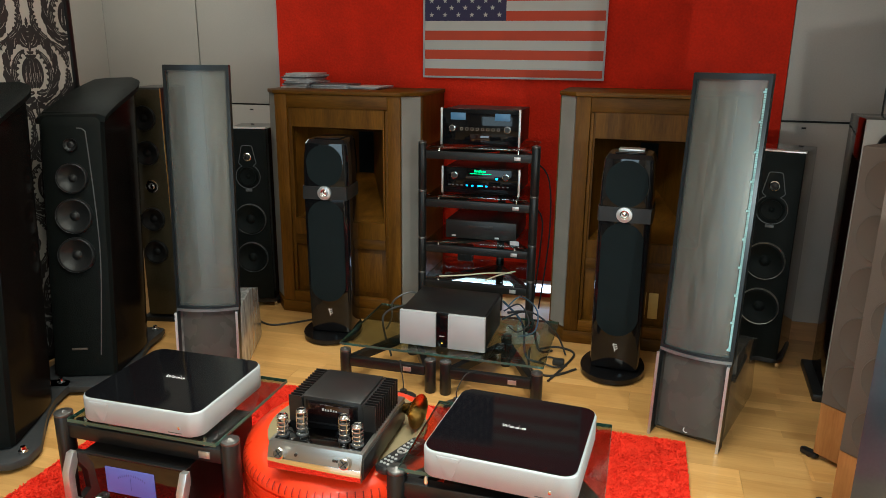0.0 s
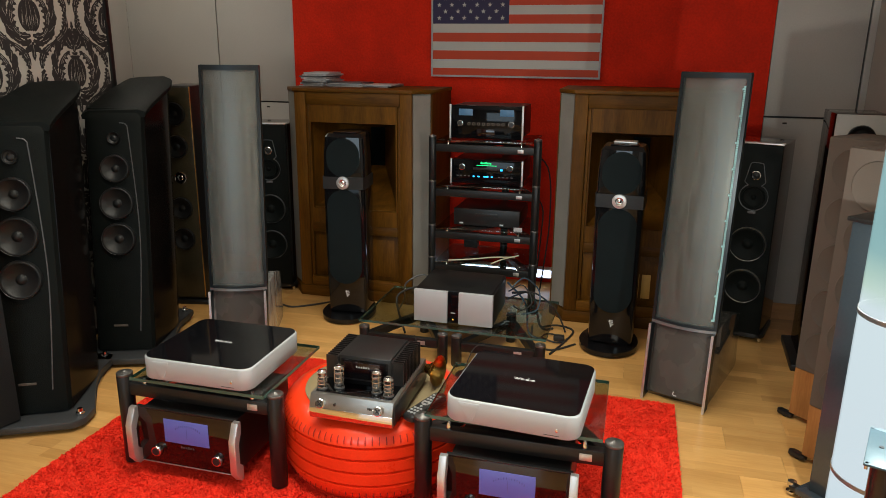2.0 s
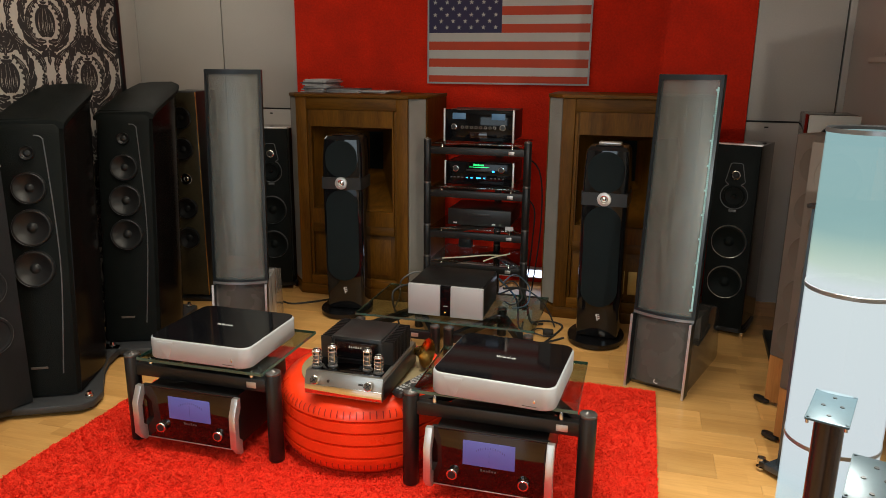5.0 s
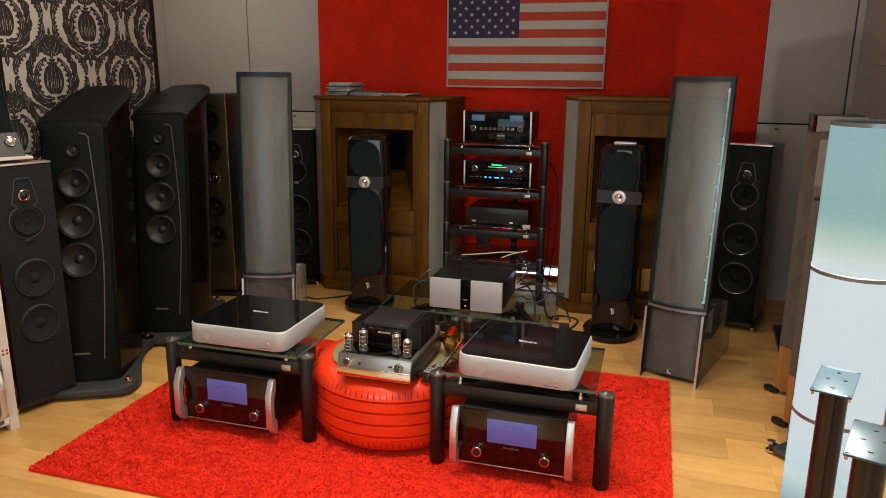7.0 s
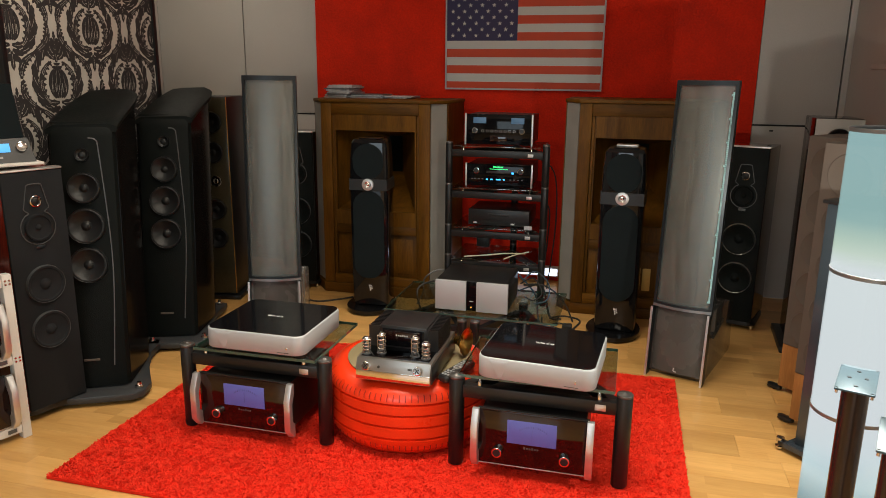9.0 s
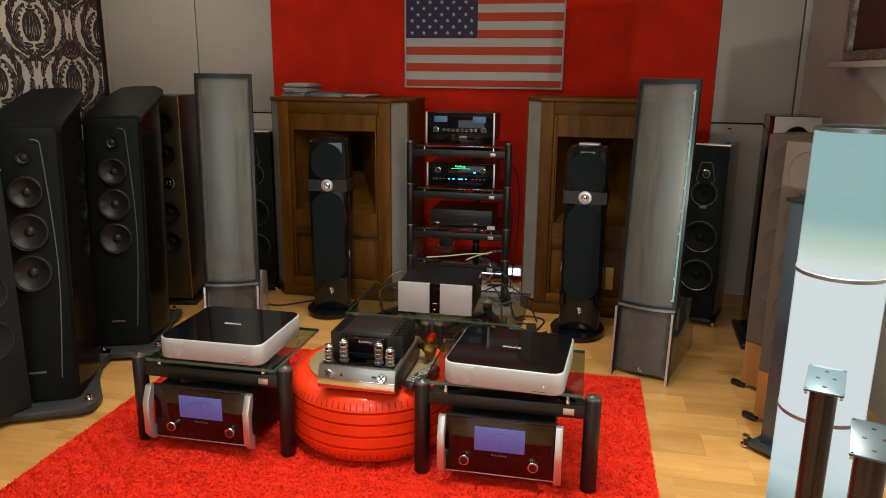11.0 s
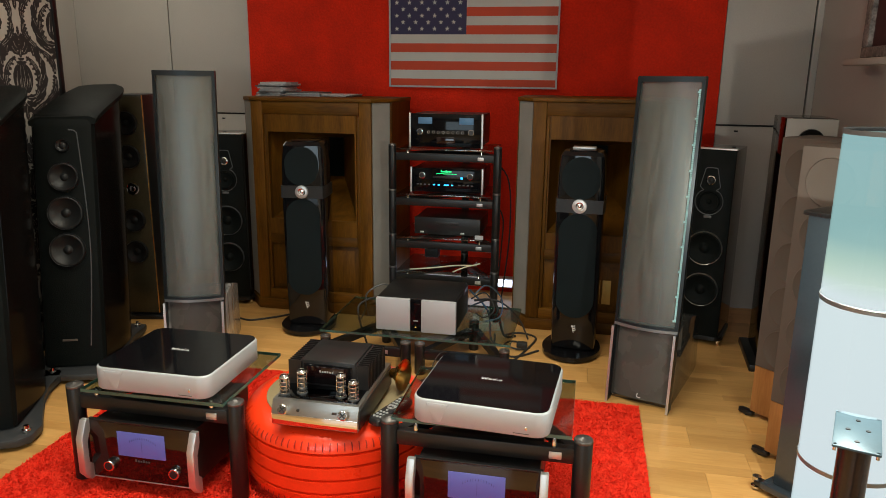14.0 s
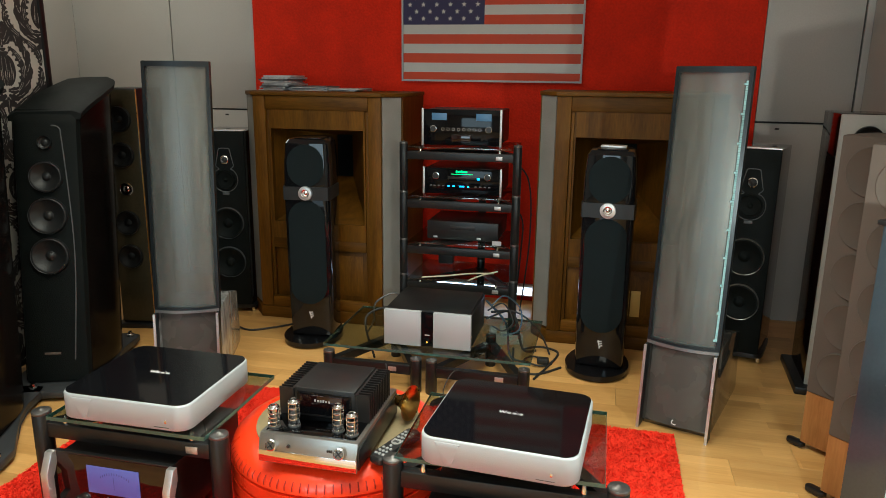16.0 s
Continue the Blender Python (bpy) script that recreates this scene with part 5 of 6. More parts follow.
part("lower_screen", box(B(), -0.055, 0.055, -0.002, -0.0003, 0.020, 0.062, 0.001), RED_GLASS, pa)
pb = front_panel_device(pose(-0.442, 3.985, 0.8075), 0.445, 0.148, 0.36, "disc player with green lettering, blue display and silver ends")
for sx in (-1, 1):
    knob_ring(pb, sx * 0.145, 0.104, 0.019)
s = B()
for k in range(7):
    box(s, -0.034 + k * 0.0095, -0.027 + k * 0.0095, -0.002, -0.0003, 0.124, 0.133 + (0.004 if k in (0, 3) else 0))
box(s, -0.06, 0.062, -0.002, -0.0003, 0.114, 0.117)
part("badge", s, LED_GREEN, pb, "lit green lettering")
for x, l in ((-0.075, 0.012), (-0.045, 0.014), (0.0, 0.03), (0.036, 0.012)):
    part("display_segment", box(B(), x - l / 2, x + l / 2, -0.002, -0.0003, 0.044, 0.052), LED_CYAN, pb, "lit blue segment")
part("side_light", box(B(), 0.085, 0.10, -0.002, -0.0003, 0.086, 0.098, 0.002), LED_CYAN, pb)
part("drawer", box(B(), -0.08, 0.08, -0.003, -0.0003, 0.088, 0.102, 0.001), PLASTIC, pb)
flat = mesh_of("button", box(B(), -0.006, 0.006, -0.003, -0.0003, 0.046, 0.052), TRIM)
for x in (-0.175, -0.155, -0.13, -0.105, 0.08, 0.105, 0.13, 0.155):
    share("button", flat, pb, pose(x, 0, 0))
pc = front_panel_device(pose(-0.435, 3.99, 0.5455), 0.43, 0.108, 0.34, "black disc player with plain front in the rack", SATIN, None)
part("drawer", box(B(), -0.07, 0.07, -0.004, -0.0003, 0.064, 0.084, 0.001), PLASTIC, pc)
for x in (-0.155, 0.095):
    part("tag", box(B(), x - 0.012, x + 0.012, -0.003, -0.0003, 0.012, 0.022, 0.001), ALU, pc)
pd = thing("cable_box", pose(-0.59, 4.26, 0.3325), "small black junction box on the lowest glass shelf", "box")
part("body", box(B(), -0.045, 0.045, 0.0, 0.06, 0.0, 0.085, 0.004), PLASTIC, pd)
part("lid", box(B(), -0.047, 0.047, -0.002, 0.062, 0.0855, 0.095, 0.002), SATIN, pd)
tg = solid("price_tag", box(B(), -0.255, -0.205, 3.935, 3.937, 0.5445, 0.568, 0.0), PAPER, "small white card leaning on the shelf edge", "card")

# ---- light strip, cables and papers ----
ls = thing("light_strip", pose(-0.14, 4.62, 0.05), "white light strip low on the wall behind the rack", "light strip")
part("housing", box(B(), -0.68, 0.06, 0.0, 0.06, 0.0, 0.07, 0.003), WHITE_STEEL, ls)
part("diffuser", box(B(), -0.67, 0.05, -0.004, -0.0005, 0.01, 0.06), LED_WHITE, ls, "lit white diffuser")
ls2 = thing("light_strip", pose(-1.972, 4.50, 0.0), "thin violet-white light strip standing behind the walnut cabinet", "light strip")
part("housing", box(B(), -0.012, 0.012, 0.0, 0.03, 0.0, 1.0, 0.003), WHITE_STEEL, ls2)
part("diffuser", box(B(), -0.008, 0.008, -0.004, -0.0005, 0.26, 0.99), STRIP_VIOLET, ls2, "dim violet diffuser")
part("lit_end", box(B(), -0.014, 0.014, -0.012, -0.0005, 0.18, 0.255, 0.003), LED_WHITE, ls2, "bright lower end")
for pts, r, mat, lab in (
        ([(0.05, 3.42, 0.006), (0.11, 3.62, 0.006), (0.14, 3.80, 0.006), (0.04, 3.86, 0.006), (-0.05, 3.80, 0.006)], 0.006, RUBBER, "black power cable lying on the wooden floor"),
        ([(0.17, 3.60, 0.006), (0.05, 3.48, 0.006), (-0.06, 3.55, 0.006), (-0.1, 3.8, 0.006)], 0.006, RUBBER, "black power cable lying on the wooden floor"),
        ([(-1.74, 3.75, 0.006), (-1.62, 3.70, 0.006), (-1.50, 3.78, 0.006), (-1.42, 3.86, 0.006)], 0.006, RUBBER, "black cable lying on the wooden floor"),
        ([(-0.78, 3.45, 0.02), (-0.86, 3.55, 0.20), (-0.74, 3.66, 0.24), (-0.66, 3.66, 0.22)], 0.006, RUBBER, "black cable looped behind the amplifier"),
        ([(-0.20, 3.64, 0.26), (-0.10, 3.75, 0.22), (-0.04, 3.70, 0.05), (0.02, 3.80, 0.006)], 0.007, RUBBER, "black cable hanging behind the amplifier"),
        ([(-0.24, 3.70, 0.30), (-0.14, 3.76, 0.16), (-0.10, 3.66, 0.02), (0.0, 3.62, 0.008)], 0.006, BLUECABLE, "blue-grey cable hanging behind the amplifier"),
        ([(-0.62, 3.80, 0.372), (-0.48, 3.82, 0.385), (-0.36, 3.86, 0.395), (-0.24, 3.93, 0.385)], 0.004, CREAMCABLE, "cream cable draped over the amplifier"),
        ([(-0.36, 3.80, 0.372), (-0.30, 3.86, 0.388), (-0.22, 3.94, 0.395)], 0.004, CREAMCABLE, "cream cable draped over the amplifier"),
        ([(-0.20, 3.62, 0.30), (-0.14, 3.68, 0.34), (-0.06, 3.72, 0.26), (-0.05, 3.60, 0.19), (-0.12, 3.50, 0.189)], 0.004, BLUECABLE, "blue-grey cable looped on the glass plate"),
        ([(-0.22, 3.63, 0.27), (-0.15, 3.70, 0.29), (-0.09, 3.66, 0.21), (-0.13, 3.56, 0.190), (-0.19, 3.62, 0.190)], 0.004, RUBBER, "grey cable looped on the glass plate"),
        ([(-0.23, 3.64, 0.22), (-0.12, 3.74, 0.24), (-0.02, 3.74, 0.20), (0.05, 3.79, 0.10), (0.10, 3.76, 0.006)], 0.005, RUBBER, "black cable running off the glass plate"),
        ([(0.10, 3.66, 0.006), (0.02, 3.70, 0.012), (-0.02, 3.62, 0.018), (0.06, 3.58, 0.012), (0.12, 3.63, 0.006)], 0.005, RUBBER, "black cable coiled on the wooden floor"),
        ([(-0.64, 3.62, 0.25), (-0.74, 3.70, 0.30), (-0.84, 3.66, 0.25), (-0.88, 3.74, 0.12), (-0.95, 3.84, 0.006)], 0.005, TRIM, "grey cable hanging behind the amplifier"),
        ([(-0.28, 4.36, 0.98), (-0.13, 4.45, 0.86), (-0.10, 4.44, 0.5), (-0.14, 4.40, 0.02)], 0.005, RUBBER, "black cable hanging behind the rack"),
        ([(-0.30, 4.36, 0.72), (-0.16, 4.44, 0.62), (-0.15, 4.42, 0.4), (-0.18, 4.40, 0.02)], 0.005, RUBBER, "black cable hanging behind the rack")):
    solid("cable", tube(B(), pts, r), mat, lab, "cable")
pg = thing("power_plug", pose(0.075, 3.64, 0.0), "black mains plug lying on the wooden floor", "plug")
part("body", box(B(), -0.03, 0.03, -0.02, 0.02, 0.0, 0.034, 0.008), RUBBER, pg)
ps = thing("power_strip", pose(-0.16, 3.88, 0.0, 0, 0, 20), "white power strip with plugs beside the rack", "power strip")
part("body", box(B(), -0.10, 0.10, -0.03, 0.03, 0.0, 0.05, 0.006), WHITE_STEEL, ps)
for k in range(3):
    part("plug", box(B(), -0.085 + k * 0.06, -0.05 + k * 0.06, -0.018, 0.018, 0.0505, 0.10, 0.006), WHITE_STEEL if k < 2 else RUBBER, ps)
random.seed(4)
for x, y, n, w, d in ((-1.63, 4.30, 10, 0.17, 0.26), (-1.42, 4.28, 4, 0.24, 0.19), (-1.22, 4.34, 2, 0.20, 0.27)):
    z = 1.353
    for k in range(n):
        th = random.uniform(0.005, 0.011)
        solid("magazine", box(B(), -w / 2, w / 2, -d / 2, d / 2, 0, th, 0.0008), (PAPER, SIGN_GREY, PAPER, TRIM)[k % 4], "closed magazine lying on the walnut cabinet", "magazine", "", pose(x + random.uniform(-0.012, 0.012), y + random.uniform(-0.015, 0.015), z, 0, 0, random.uniform(-8, 8)), "magazines on the cabinet")
        z += th + 0.0003
bp = thing("brass_plate", pose(0.53, 3.9645, 0.19), "brass plate leaning on the walnut cabinet", "plate")
part("plate", box(B(), -0.025, 0.025, -0.004, 0.0, 0.0, 0.145, 0.001), BRASS_PLATE, bp)
sg = solid("plaque", box(B(), -0.06, 0.06, 0.10, 0.17, 1.1275, 1.1375, 0.002), ALU, "small silver plaque on the tower speaker", "plaque", "", pose(0.352, 3.55, 0, 0, 0, -4))

# ---- flag picture ----
fg = thing("flag_picture", pose(-0.4165, 4.69, 1.413), "framed canvas of a striped flag with white stars", "picture")
FW, FS = 1.135, 0.0575
FH = 13 * FS
part("backing", box(B(), -FW / 2 + 0.002, FW / 2 - 0.002, -0.020, 0.004, 0.002, FH - 0.002), FLAG_WHITE, fg)
for k in range(13):
    x0 = -FW / 2 + 0.012 if k < 6 else -FW / 2 + 0.528
    lo, hi = k * FS, (k + 1) * FS
    lo, hi = max(lo, 0.012), min(hi, FH - 0.012)
    part("stripe", box(B(), x0, FW / 2 - 0.012, -0.0225, -0.0203, lo, hi), FLAG_RED if k % 2 == 0 else FLAG_WHITE, fg)
part("star_field", box(B(), -FW / 2 + 0.012, -FW / 2 + 0.5275, -0.0228, -0.0203, 6 * FS, FH - 0.012), FLAG_BLUE, fg)
b = B()
for a, c, d, e in ((-FW / 2, FW / 2, 0, 0.0115), (-FW / 2, FW / 2, FH - 0.0115, FH), (-FW / 2, -FW / 2 + 0.0115, 0.0118, FH - 0.0118), (FW / 2 - 0.0115, FW / 2, 0.0118, FH - 0.0118)):
    box(b, a, c, -0.027, -0.0203, d, e, 0.001)
part("frame", b, SIGN_GREY, fg, "thin pale frame")
b = B()
pts = [((0.0165 if k % 2 == 0 else 0.0066) * math.sin(math.pi * k / 5), (0.0165 if k % 2 == 0 else 0.0066) * math.cos(math.pi * k / 5)) for k in range(10)]
prism(b, pts, 0.0, 0.0012, Matrix(((1, 0, 0, 0), (0, 0, -1, 0), (0, 1, 0, 0), (0, 0, 0, 1))))
star = mesh_of("star", b, FLAG_WHITE)
for r in range(9):
    n = 6 if r % 2 == 0 else 5
    for k in range(n):
        share("star", star, fg, pose(-FW / 2 + 0.012 + 0.043 + (0 if n == 6 else 0.043) + k * 0.086, -0.0229, 6 * FS + 0.036 + r * 0.0415))

# ---- wallpaper screen ----
ws = thing("wallpaper_screen", pose(-2.43, 2.73, 0.03, 0, 0, 90), "tall black-framed screen with black and cream damask wallpaper", "screen")
SW, SH = 1.14, 2.45
part("board", box(B(), -SW / 2 + 0.03, SW / 2 - 0.03, 0.0, 0.03, 0.03, SH - 0.03), CREAM, ws, "cream wallpaper ground")
b = B()
for a, c, d, e in ((-SW / 2, SW / 2, 0, 0.0295), (-SW / 2, SW / 2, SH - 0.0295, SH), (-SW / 2, -SW / 2 + 0.0295, 0.03, SH - 0.03), (SW / 2 - 0.0295, SW / 2, 0.03, SH - 0.03)):
    box(b, a, c, -0.012, 0.035, d, e, 0.002)
part("frame", b, SATIN, ws, "black frame")
part("foot", box(B(), -SW / 2, -SW / 2 + 0.06, -0.08, 0.16, -0.03, -0.0005, 0.004), SATIN, ws)
part("foot", box(B(), SW / 2 - 0.06, SW / 2, -0.08, 0.16, -0.03, -0.0005, 0.004), SATIN, ws)


def leaf(out, x, z, an, l, w, curl=0.35, vein=True):
    """A lobed, curled leaf from its base at x, z; with its pale vein."""
    n, left, right, mid = 13, [], [], []
    a, px, pz = an, x, z
    for k in range(n + 1):
        u = k / n
        half = w * math.sin(math.pi * min(u * 0.93 + 0.07, 1)) ** 0.75 * (0.66 + 0.34 * abs(math.cos(2.6 * math.pi * u)))
        left.append((px - half * math.sin(a), pz + half * math.cos(a), -0.0012))
        right.append((px + half * math.sin(a), pz - half * math.cos(a), -0.0012))
        if 0.12 < u < 0.8:
            mid.append((px, pz, a))
        px, pz, a = px + l / n * math.cos(a), pz + l / n * math.sin(a), a + curl / n
    out.append((left, right))
    if vein:
        g = 0.0008
        veins.append(([(p - g * math.sin(t), q + g * math.cos(t), -0.0024) for p, q, t in mid], [(p + g * math.sin(t), q - g * math.cos(t), -0.0024) for p, q, t in mid]))


def ribbon(out, pts, widths, depth=-0.0012):
    """A flat band of changing width along points."""
    left, right, n = [], [], len(pts)
    for k, ((x, z), h) in enumerate(zip(pts, widths)):
        (ax, az), (bx, bz) = pts[max(k - 1, 0)], pts[min(k + 1, n - 1)]
        d = math.hypot(bx - ax, bz - az) or 1.0
        nx, nz = -(bz - az) / d * h, (bx - ax) / d * h
        left.append((x + nx, z + nz, depth)), right.append((x - nx, z - nz, depth))
    out.append((left, right))


def acanthus(out, pts, width, side, lobes, scale):
    """A tapering band with lobed leaflets on one side and broken pale lines along it. pts: a callable of 0..1."""
    n = 40
    us = [k / n for k in range(n + 1)]
    line = [pts(u) for u in us]
    wid = [width * (0.25 + 0.75 * math.sin(math.pi * min(u * 0.9 + 0.06, 1))) * (0.86 + 0.14 * abs(math.cos(lobes * math.pi * u))) for u in us]
    ribbon(out, line, wid)
    for k in range(lobes):
        i = int((k + 0.5) * n / lobes)
        (x, z), (ax, az), (bx, bz) = line[i], line[max(i - 1, 0)], line[min(i + 1, n)]
        t = math.atan2(bz - az, bx - ax)
        big = scale * (0.55 + 0.45 * math.sin(math.pi * us[i]))
        leaf(out, x, z, t + side * 0.55, big, big * 0.27, side * 1.3, False)
        if k % 2:
            leaf(out, x, z, t - side * 0.4, big * 0.6, big * 0.16, -side * 1.5, False)
    for o in (-0.35, 0.3):
        for a, b in ((0.10, 0.33), (0.38, 0.62), (0.68, 0.90)):
            cut = range(int(a * n), int(b * n))
            q = []
            for i in cut:
                (x, z), (ax, az), (bx, bz) = line[i], line[max(i - 1, 0)], line[min(i + 1, n)]
                d = math.hypot(bx - ax, bz - az) or 1.0
                q.append((x - (bz - az) / d * wid[i] * o, z + (bx - ax) / d * wid[i] * o))
            ribbon(veins, q, [0.0008] * len(q), -0.0024)


def medallion(out, cx, cz, s):
    """A ribbed gourd under a crown of leaves, ringed by two rows of acanthus."""
    up = math.pi / 2
    for k in range(-2, 3):
        zs = [-0.062 + 0.124 * i / 12 for i in range(13)]
        ribbon(out, [(cx + s * k * 0.0235 * math.sqrt(max(1 - (z / 0.068) ** 2, 0.04)), cz + s * (z - 0.012)) for z in zs], [s * 0.0110 * math.sqrt(max(1 - (z / 0.068) ** 2, 0.05)) for z in zs])
        ribbon(veins, [(cx + s * k * 0.020, cz + s * z) for z in (-0.050, -0.03, -0.01)], [0.0008, 0.0018, 0.0008], -0.0024)
    for z, h, w in ((0.058, 0.008, 0.030), (0.074, 0.006, 0.018), (0.128, 0.010, 0.030), (0.150, 0.009, 0.024), (0.169, 0.007, 0.017)):
        ribbon(out, [(cx - s * w, cz + s * (z + 0.004)), (cx - s * w * 0.6, cz + s * z), (cx, cz + s * (z - 0.002)), (cx + s * w * 0.6, cz + s * z), (cx + s * w, cz + s * (z + 0.004))], [s * h * 0.3, s * h, s * h * 1.1, s * h, s * h * 0.3])
    leaf(out, cx, cz + s * 0.176, up, s * 0.042, s * 0.009, 0.0, False)
    leaf(out, cx, cz + s * 0.080, up, s * 0.050, s * 0.014, 0.0)
    for sx in (-1, 1):
        arc = lambda u, r=1.0: (cx + sx * s * 0.098 * r * math.sin(math.pi * (0.10 + 0.78 * (1 - u))), cz + s * (-0.010 - 0.100 * r * math.cos(math.pi * (0.10 + 0.78 * u))))
        acanthus(out, arc, s * 0.015, sx, 8, s * 0.034)
        for k in range(10):
            th = radians(-66 + 128 * k / 9)
            big = s * (0.060 + 0.014 * (k % 2))
            an = th * 0.75 + 0.85
            leaf(out, cx + sx * s * 0.114 * math.cos(th), cz + s * (0.124 * math.sin(th) - 0.004), an if sx > 0 else math.pi - an, big, big * 0.25, sx * 0.9, k % 2 == 0)
        for k in range(4):
            leaf(out, cx + sx * s * 0.008, cz + s * (0.096 + 0.020 * k), up - sx * (1.25 - 0.2 * k), s * (0.066 - 0.011 * k), s * 0.0145, sx * 1.2, k < 2)
        for k in range(3):
            leaf(out, cx + sx * s * 0.006, cz - s * (0.092 + 0.020 * k), -up + sx * (1.35 - 0.35 * k), s * (0.080 - 0.014 * k), s * 0.016, sx * 0.8, k == 0)
    leaf(out, cx, cz - s * 0.120, -up, s * 0.080, s * 0.015, 0.0)


def ogee(out, cx, cz, px, pz):
    """Two leafy bands on each side that swing round one medallion and meet at the necks."""
    for sx in (-1, 1):
        def at(u, sx=sx):
            return cx + sx * px * (0.252 + 0.178 * math.sin(0.5 * math.pi * math.cos(2 * math.pi * (u - 0.5)))), cz - pz / 2 + pz * u
        for lo, hi, side in ((0.02, 0.25, -sx), (0.25, 0.50, sx), (0.50, 0.76, sx), (0.76, 1.0, -sx)):
            acanthus(out, lambda u, lo=lo, hi=hi: at(lo + (hi - lo) * u), 0.020, side, 6, 0.036)
            x, z = at(hi)
            for q in (0.9, 2.1):
                leaf(out, x, z, math.pi / 2 + side * q, 0.022, 0.0065, side * 2.4, False)


shapes, veins = [], []
PX, PZ = 0.53, 0.54
for i in range(-2, 3):
    for j in range(-2, 5):
        medallion(shapes, i * PX + 0.026, 0.625 + j * PZ, 1.12), medallion(shapes, (i + 0.5) * PX + 0.026, 0.625 + (j + 0.5) * PZ, 1.12)
        ogee(shapes, i * PX + 0.026, 0.625 + j * PZ, PX, PZ)
XL, ZL = SW / 2 - 0.031, SH - 0.031
for nm, strips, mat, lab in (("print", shapes, INK, "black leafy damask print"), ("vein", veins, CREAM, "cream veins of the leaves")):
    verts, faces = [], []
    for left, right in strips:
        if any(abs(x) < XL and 0.031 < z < ZL for x, z, y in left):
            o, n = len(verts), len(left)
            lift = (len(faces) // 13 % 220) * 4e-6
            verts += [(min(max(x, -XL), XL), y - lift, min(max(z, 0.031), ZL)) for x, z, y in left + right]
            faces += [(o + k, o + k + 1, o + n + k + 1, o + n + k) for k in range(n - 1)]
    me = bpy.data.meshes.new(nm)
    me.from_pydata(verts, [], faces)
    me.materials.append(mat)
    pr = new(nm, me)
    pr.parent = ws
    tagged(pr, lab, kind="stuff")

# ---- left front: white rack with amplifiers ----
wr = thing("equipment_rack", pose(-2.035, 1.65, 0, 0, 0, 70), "white metal rack holding stacked black amplifiers", "rack")
for x in (-0.52, 0.0):
    for y in (0.0, 0.40):
        part("upright", box(B(), x - 0.018, x + 0.018, y - 0.02, y + 0.02, 0.0, 0.715, 0.002), WHITE_STEEL, wr)
for z in (0.03, 0.335, 0.665):
    part("cross_bar", box(B(), -0.5015, -0.0185, -0.018, 0.018, z, z + 0.035, 0.002), WHITE_STEEL, wr)
    part("cross_bar", box(B(), -0.5015, -0.0185, 0.382, 0.418, z, z + 0.035, 0.002), WHITE_STEEL, wr)
    for x in (-0.52, 0.0):
        part("side_bar", box(B(), x - 0.016, x + 0.016, 0.0205, 0.3795, z, z + 0.035, 0.002), WHITE_STEEL, wr)
    part("badge", box(B(), -0.075, -0.04, -0.0205, -0.0185, z + 0.010, z + 0.026), TRIM, wr)
bolt = mesh_of("bolt", cyl(B(), (0, 0, 0), 0.005, 0.004, 0.004, "Y", 12), STEEL)
for z in (0.345, 0.36, 0.675, 0.69):
    for dx in (-0.008, 0.008):
        share("bolt", bolt, wr, pose(dx, -0.0215, z))
WR = pose(-2.035, 1.65, 0, 0, 0, 70)
for z in (0.067, 0.372):
    power_amp(WR @ pose(-0.26, -0.02, z), "black power amplifier with silver handles in the white rack")
gp = thing("gold_component", WR @ pose(-0.26, -0.01, 0.702), "black component with a gold front edge on the white rack", "hifi component")
part("body", box(B(), -0.22, 0.212, 0.012, 0.36, 0.0, 0.19, 0.003), SATIN, gp)
part("front", box(B(), -0.22, 0.205, 0.0, 0.0115, 0.0, 0.19, 0.002), BLACK_GLASS, gp)
part("edge", box(B(), 0.2055, 0.222, -0.004, 0.0115, -0.0, 0.195, 0.002), GOLD, gp, "gold front edge")
k = B()
lathe(k, [(0.014, 0.014), (0.018, 0.014), (0.018, 0), (0.014, 0), (0.014, 0.014)], pose(0.16, 0, 0.06, 90, 0, 0), 24)
part("knob", k, BRASS, gp)

md = thing("music_system", pose(-2.145, 1.735, 1.129, 0, 0, 62), "black compact player with blue display and clear lid", "music player")
part("base_plate", box(B(), -0.22, 0.215, -0.03, 0.33, 0.0, 0.012, 0.003), WHITE_STEEL, md)
b = B()
loft(b, [[(-0.20, 0.0, 0.0125), (0.195, 0.0, 0.0125), (0.195, 0.30, 0.0125), (-0.20, 0.30, 0.0125)], [(-0.19, 0.035, 0.11), (0.18, 0.035, 0.11), (0.18, 0.30, 0.11), (-0.19, 0.30, 0.11)]])
part("body", b, PLASTIC, md)
b = B()
loft(b, [[(-0.185, 0.05, 0.1105), (0.17, 0.05, 0.1105), (0.17, 0.28, 0.1105), (-0.185, 0.28, 0.1105)], [(-0.175, 0.075, 0.33), (0.155, 0.075, 0.33), (0.155, 0.27, 0.33), (-0.175, 0.27, 0.33)]])
part("grille_block", b, CLOTH, md)
part("edge", bar(B(), (0.172, 0.048, 0.118), (0.158, 0.072, 0.325), 0.005, 0.004), ALU, md)
tl = math.degrees(math.atan2(0.035, 0.0975))
mm = pose(0, 0.0, 0.0125, -tl, 0, 0)
q = part("display", box(B(), -0.03, 0.105, -0.003, -0.0005, 0.045, 0.082, 0.001), SCREEN_BLUE, md, "lit blue display")
q.matrix_local = mm
